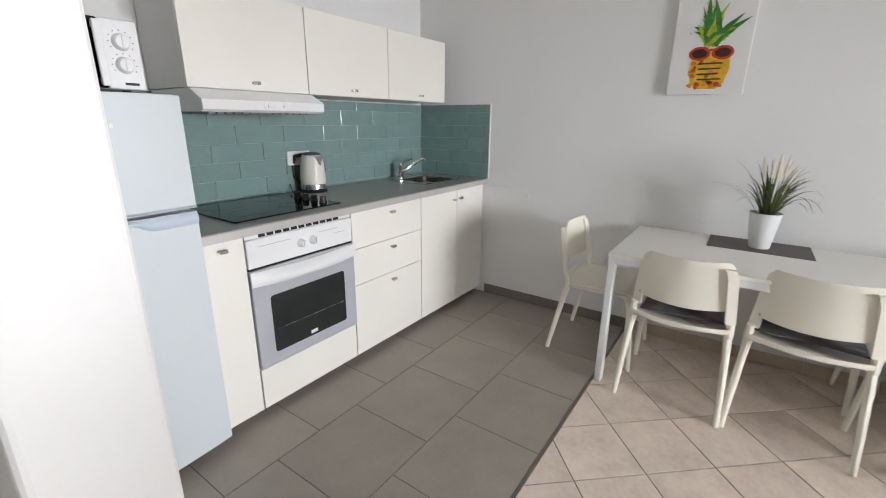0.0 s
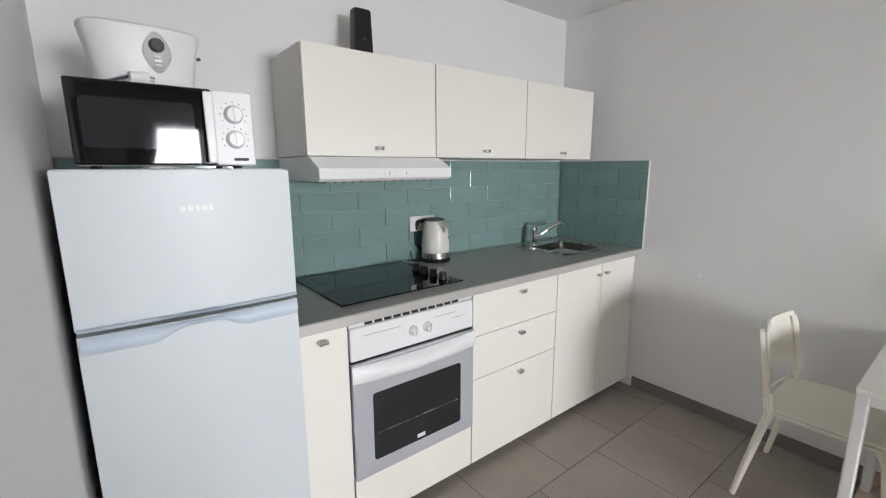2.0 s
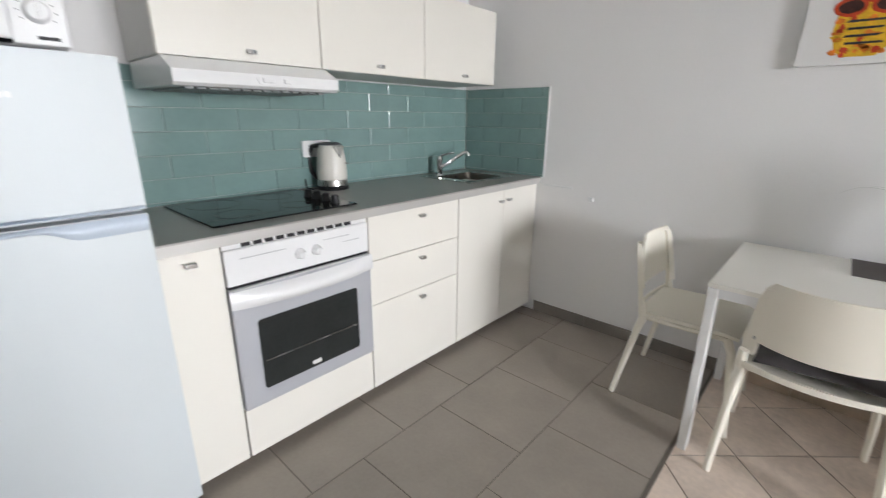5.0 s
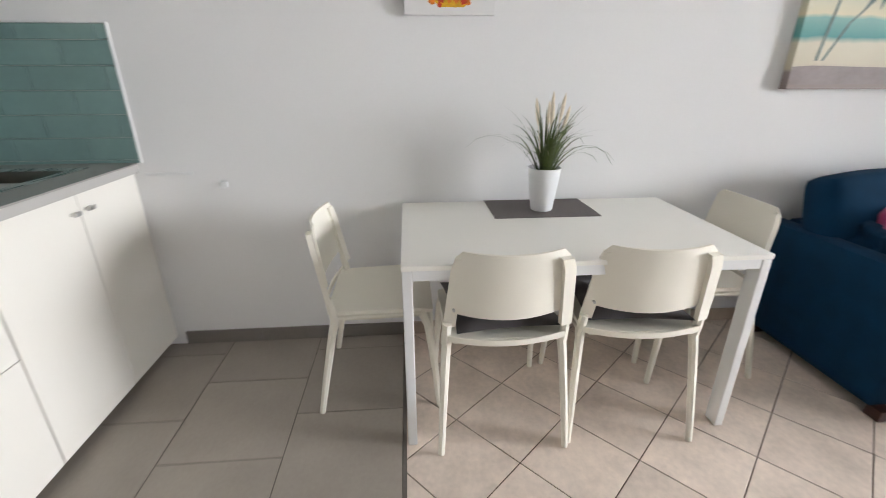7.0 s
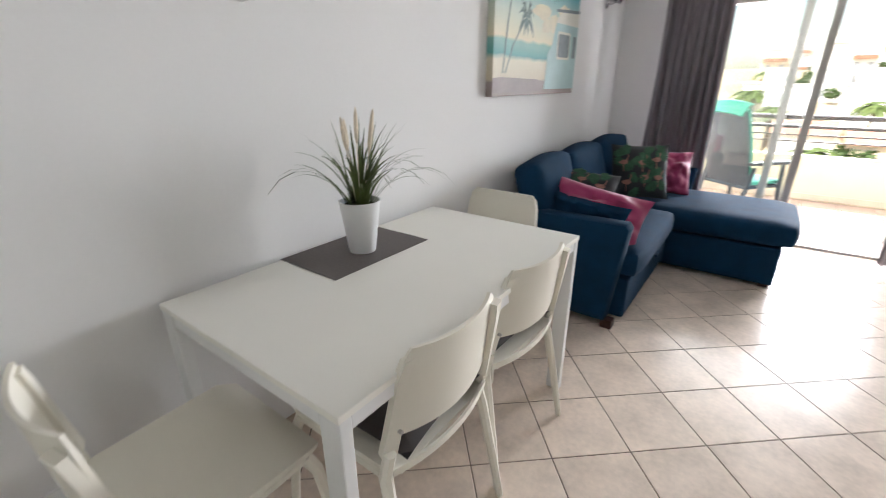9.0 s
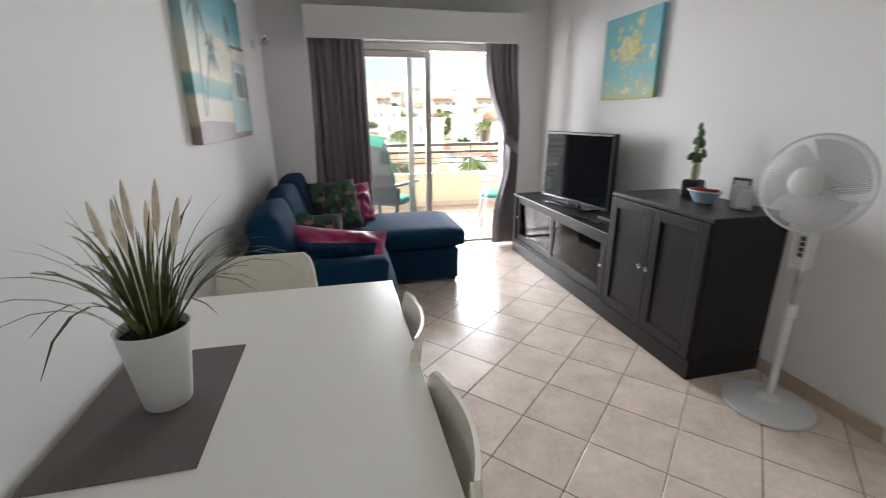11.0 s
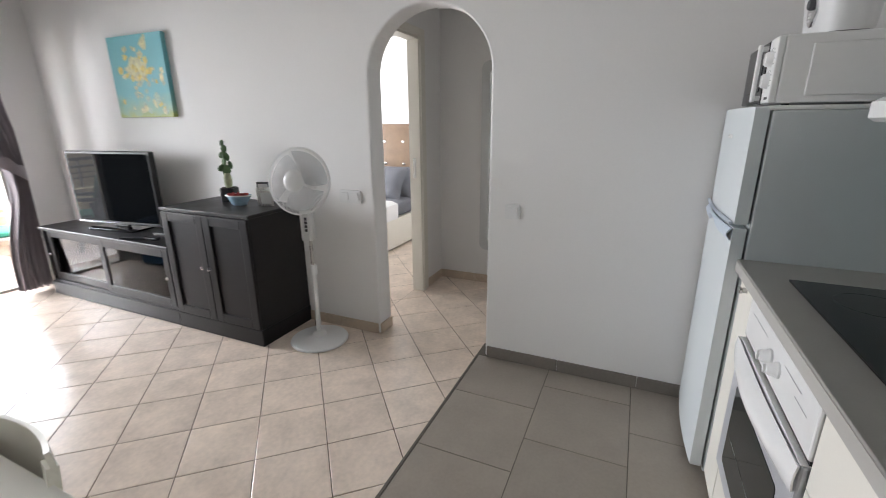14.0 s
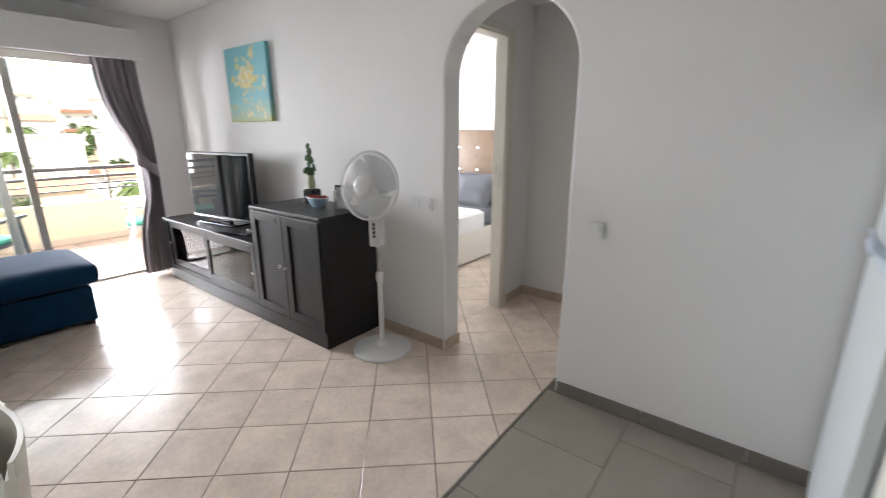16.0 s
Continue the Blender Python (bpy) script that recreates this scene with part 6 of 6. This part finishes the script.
def bush(x, y, s):
    e = thing("garden_tree", x, y, hill(x, y) - 0.2, "round leafy green tree between the houses", "tree", "trees on the hillside")
    part("trunk", tube([(0, 0, 0), (0.05, 0, 0.8), (0, 0.05, 1.6)], [0.16, 0.12, 0.08], 7), TRUNK, e)
    bm = bmesh.new()
    rp = random.Random(13)
    for k in range(260):
        v = Vector((rp.gauss(0, 1), rp.gauss(0, 1), rp.gauss(0, 0.8)))
        v = v.normalized() * (1.3 * rp.uniform(0.45, 1.0) * (1 + 0.25 * noise.noise(v * 1.4)))
        c = Vector((0, 0, 2.1)) + Vector((v.x * 1.15, v.y * 1.15, v.z * 0.9))
        q = Matrix.Translation(c) @ Euler((rp.uniform(0, 6), rp.uniform(0, 6), 0)).to_matrix().to_4x4()
        sz = rp.uniform(0.14, 0.3)
        bm.faces.new([bm.verts.new(q @ Vector(p)) for p in ((-sz, -sz * .5, 0), (sz * .3, -sz * .7, 0.05), (sz, 0, 0), (sz * .2, sz * .8, 0.06), (-sz * .8, sz * .5, 0))])
    part("crown", bm, BUSHL, e)
    e.scale = (s, s, s)
    return e


p0, b0 = palm(14, 48, 1.0), bush(8, 50, 1.2)
for k in range(26):
    x, y = rh.uniform(-5, 60), rh.uniform(45, 170)
    s = rh.uniform(0.7, 1.2)
    copy_thing(p0, pose(x, y, hill(x, y) - 0.2, 0, 0, rh.uniform(0, 360)) )
for k in range(80):
    x, y = rh.uniform(-8, 85), rh.uniform(45, 220)
    copy_thing(b0, pose(x, y, hill(x, y) - 0.3, 0, 0, rh.uniform(0, 360)))


# ---- bedroom seen through the arch ----
bd_ = thing("double_bed", 3.52, 3.46, 0, "white-based double bed with grey and white bedding", "bed")
part("base", box(0, 0, 0.02, 1.95, 1.45, 0.36, 0.01), DOORW, bd_)
part("mattress", soft(0.01, 0.01, 0.362, 1.94, 1.44, 0.53, 0.04, 0.008, 10), GREYBED, bd_, "grey fitted cover", smooth=True)
part("throw", sheet(lambda u, v: Vector((0.12 + 1.05 * u, -0.018 - 0.004 * math.sin(u * 20) if v < 0.12 else 0.0 + 1.42 * (v - 0.12) / 0.88, (0.36 + 0.175 * v / 0.12) if v < 0.12 else 0.552 + 0.012 * math.sin(u * 9) * math.sin(v * 7))), 24, 26, 0.012), SHEET, bd_, "folded white throw", smooth=True)
hbd = part("headboard", box(1.955, -0.06, 0.10, 2.04, 1.51, 1.40, 0.02), HEADB, bd_, "brown buttoned leatherette headboard", smooth=True)
for ky in range(6):
    for kz in range(2):
        part("button", lathe([(0.022, 0), (0.018, 0.008), (0.006, 0.012)], 12, m=pose(1.9555, 0.05 + ky * 0.27, 0.90 + kz * 0.28, 0, -90)), CHROME, hbd, smooth=True)
for k, (yy, xx, rz) in enumerate(((0.36, 1.72, 4), (1.08, 1.72, -4), (0.40, 1.55, -3))):
    ob = part("bed_pillow", puff(0.44, 0.62, 0.16, n=14, seed=20 + k, crumple=0.03), GREYBED, smooth=True)
    ob.matrix_basis = pose(3.52 + xx, 3.46 + yy, 0.70, 0, -58, rz)
    tagged(ob, "grey pillow propped on the bed", "pillow", "bed pillows")


# ---- tiles of floors and walls ----
HD = 0.218
GX, GY = -0.1075, 0.0705       # where two joints cross
SKEW = radians(-3)
JN = 0.003
diamond = [(HD - JN, 0), (0, HD - JN), (-HD + JN, 0), (0, -HD + JN)]
beige_me = tile_mesh(diamond, -0.0055, 0.0, 0.0016, "tile", BEIGE)
rest_v, rest_f = [], []


def beige_field(x0, y0, x1, y1, single):
    for i in range(int((x0 - GX) / HD) - 5, int((x1 - GX) / HD) + 5):
        for j in range(int((y0 - GY) / HD) - 5, int((y1 - GY) / HD) + 5):
            if (i + j) % 2 == 0:
                continue
            qx, qy = GX + i * HD, GY + j * HD
            cs, sn = math.cos(SKEW), math.sin(SKEW)
            cx, cy = qx * cs - qy * sn, qx * sn + qy * cs
            poly = [(cx + p[0] * cs - p[1] * sn, cy + p[0] * sn + p[1] * cs) for p in diamond]
            cl = clip(poly, x0, y0, x1, y1)
            if len(cl) < 3 or area(cl) < 0.0006:
                continue
            if not single:
                b = len(rest_v)
                rest_v.extend((*p, 0.0) for p in cl)
                rest_f.append(tuple(range(b, b + len(cl))))
                continue
            whole = abs(area(cl) - area(poly)) < 1e-7
            if whole:
                ob = new("tile", beige_me)
                ob.matrix_basis = pose(cx, cy, 0, 0, 0, math.degrees(SKEW))
            else:
                ob = new("tile", tile_mesh([(p[0] - cx, p[1] - cy) for p in cl], -0.0055, 0.0, 0.0016, "tile", BEIGE))
                ob.location = (cx, cy, 0)
            ob.parent = floor_lounge


beige_field(0.0, BORDER + 0.001, W + 0.16, YN + 0.06, True)
beige_field(W + 0.161, 1.0, HX, HY + 0.075, True)
beige_field(W + 0.161, HY + 0.076, 5.6, YN, False)
me = bpy.data.meshes.new("bedroom_tiles")
me.from_pydata(rest_v, [], rest_f)
me.materials.append(BEIGE)
ob = new("bedroom_tiles", me)
ob.parent = floor_lounge
tagged(ob, "beige floor tiles of the bedroom", kind="stuff")

TG = 0.4525
for y0, y1, off in ((0.01, 0.455, 0.335), (0.455, 0.90, 0.113), (0.90, 1.347, 0.335), (1.347, BORDER - 0.013, 0.113)):
    k = -1
    while off + k * TG < W:
        a, b = max(0.0, off + k * TG), min(W, off + (k + 1) * TG)
        k += 1
        if b - a < 0.02:
            continue
        cx, cy = (a + b) / 2, (y0 + y1) / 2
        ob = new("tile", tile_mesh([(a - cx + 0.0022, y0 - cy + 0.0022), (b - cx - 0.0022, y0 - cy + 0.0022), (b - cx - 0.0022, y1 - cy - 0.0022), (a - cx + 0.0022, y1 - cy - 0.0022)], -0.0055, 0.0, 0.0016, "tile", GREY))
        ob.location = (cx, cy, 0)
        ob.parent = floor_base

# balcony paving
for i in range(12):
    for j in range(6):
        x0, y0 = -0.58 + i * 0.335, 6.125 + j * 0.325
        me = tile_mesh([(-0.164, -0.159), (0.164, -0.159), (0.164, 0.159), (-0.164, 0.159)], -0.01, 0.0, 0.002, "tile", BALC) if i == 0 and j == 0 else me
        ob = new("tile", me)
        ob.location = (x0 + 0.1675, y0 + 0.1625, -0.02)
        ob.parent = bal

# splashback
sp = thing("wall_tiling", 0, 0, 0, "teal glazed brick tiles behind the worktop", "wall tiles", kind="structure")
part("grout", box(0.0005, 0.0005, CT + 0.0005, W - 0.001, 0.005, 1.492), GROUT_T, sp)
part("grout", box(0.0005, 0.0055, CT + 0.0005, 0.005, 0.662, 1.492), GROUT_T, sp)
part("edge_trim", box(0.0005, 0.6625, CT + 0.001, 0.011, 0.669, 1.498, 0.001), WHITEPL, sp, "white edging strip")
part("edge_trim", box(0.0115, 0.0005, 1.4925, W - 0.001, 0.011, 1.498, 0.001), WHITEPL, sp, "white edging strip")
part("edge_trim", box(0.0005, 0.0115, 1.4925, 0.011, 0.662, 1.498, 0.001), WHITEPL, sp, "white edging strip")
levels = [CT + 0.001, 0.957, 1.052, 1.147, 1.243, 1.338, 1.433, 1.491]
cache = {}


def wall_tile(w, h):
    key = (round(w, 3), round(h, 3))
    if key not in cache:
        g = 0.0014
        cache[key] = tile_mesh([(-w / 2 + g, -h / 2 + g), (w / 2 - g, -h / 2 + g), (w / 2 - g, h / 2 - g), (-w / 2 + g, h / 2 - g)], 0.003, 0.0100, 0.0024, "tile", TEAL)
    return cache[key]


for r, (z0, z1) in enumerate(zip(levels, levels[1:])):
    for wall_, end, off in ((0, W - 0.002, 1.94 if r % 2 == 0 else 1.785), (1, 0.661, 0.32 if r % 2 == 0 else 0.17)):
        start = 0.0115
        a = off - 0.30 * math.ceil((off - start) / 0.30)
        while a < end - 0.012:
            lo, hi = max(start, a), min(end, a + 0.30)
            a += 0.30
            if hi - lo < 0.012:
                continue
            if wall_ == 0:
                ob = new("tile", wall_tile(hi - lo, z1 - z0))
                ob.matrix_basis = pose((lo + hi) / 2, 0, (z0 + z1) / 2, -90)
            else:
                ob = new("tile", wall_tile(z1 - z0, hi - lo))
                ob.matrix_basis = pose(0, (lo + hi) / 2, (z0 + z1) / 2, 0, 90)
            ob.parent = sp
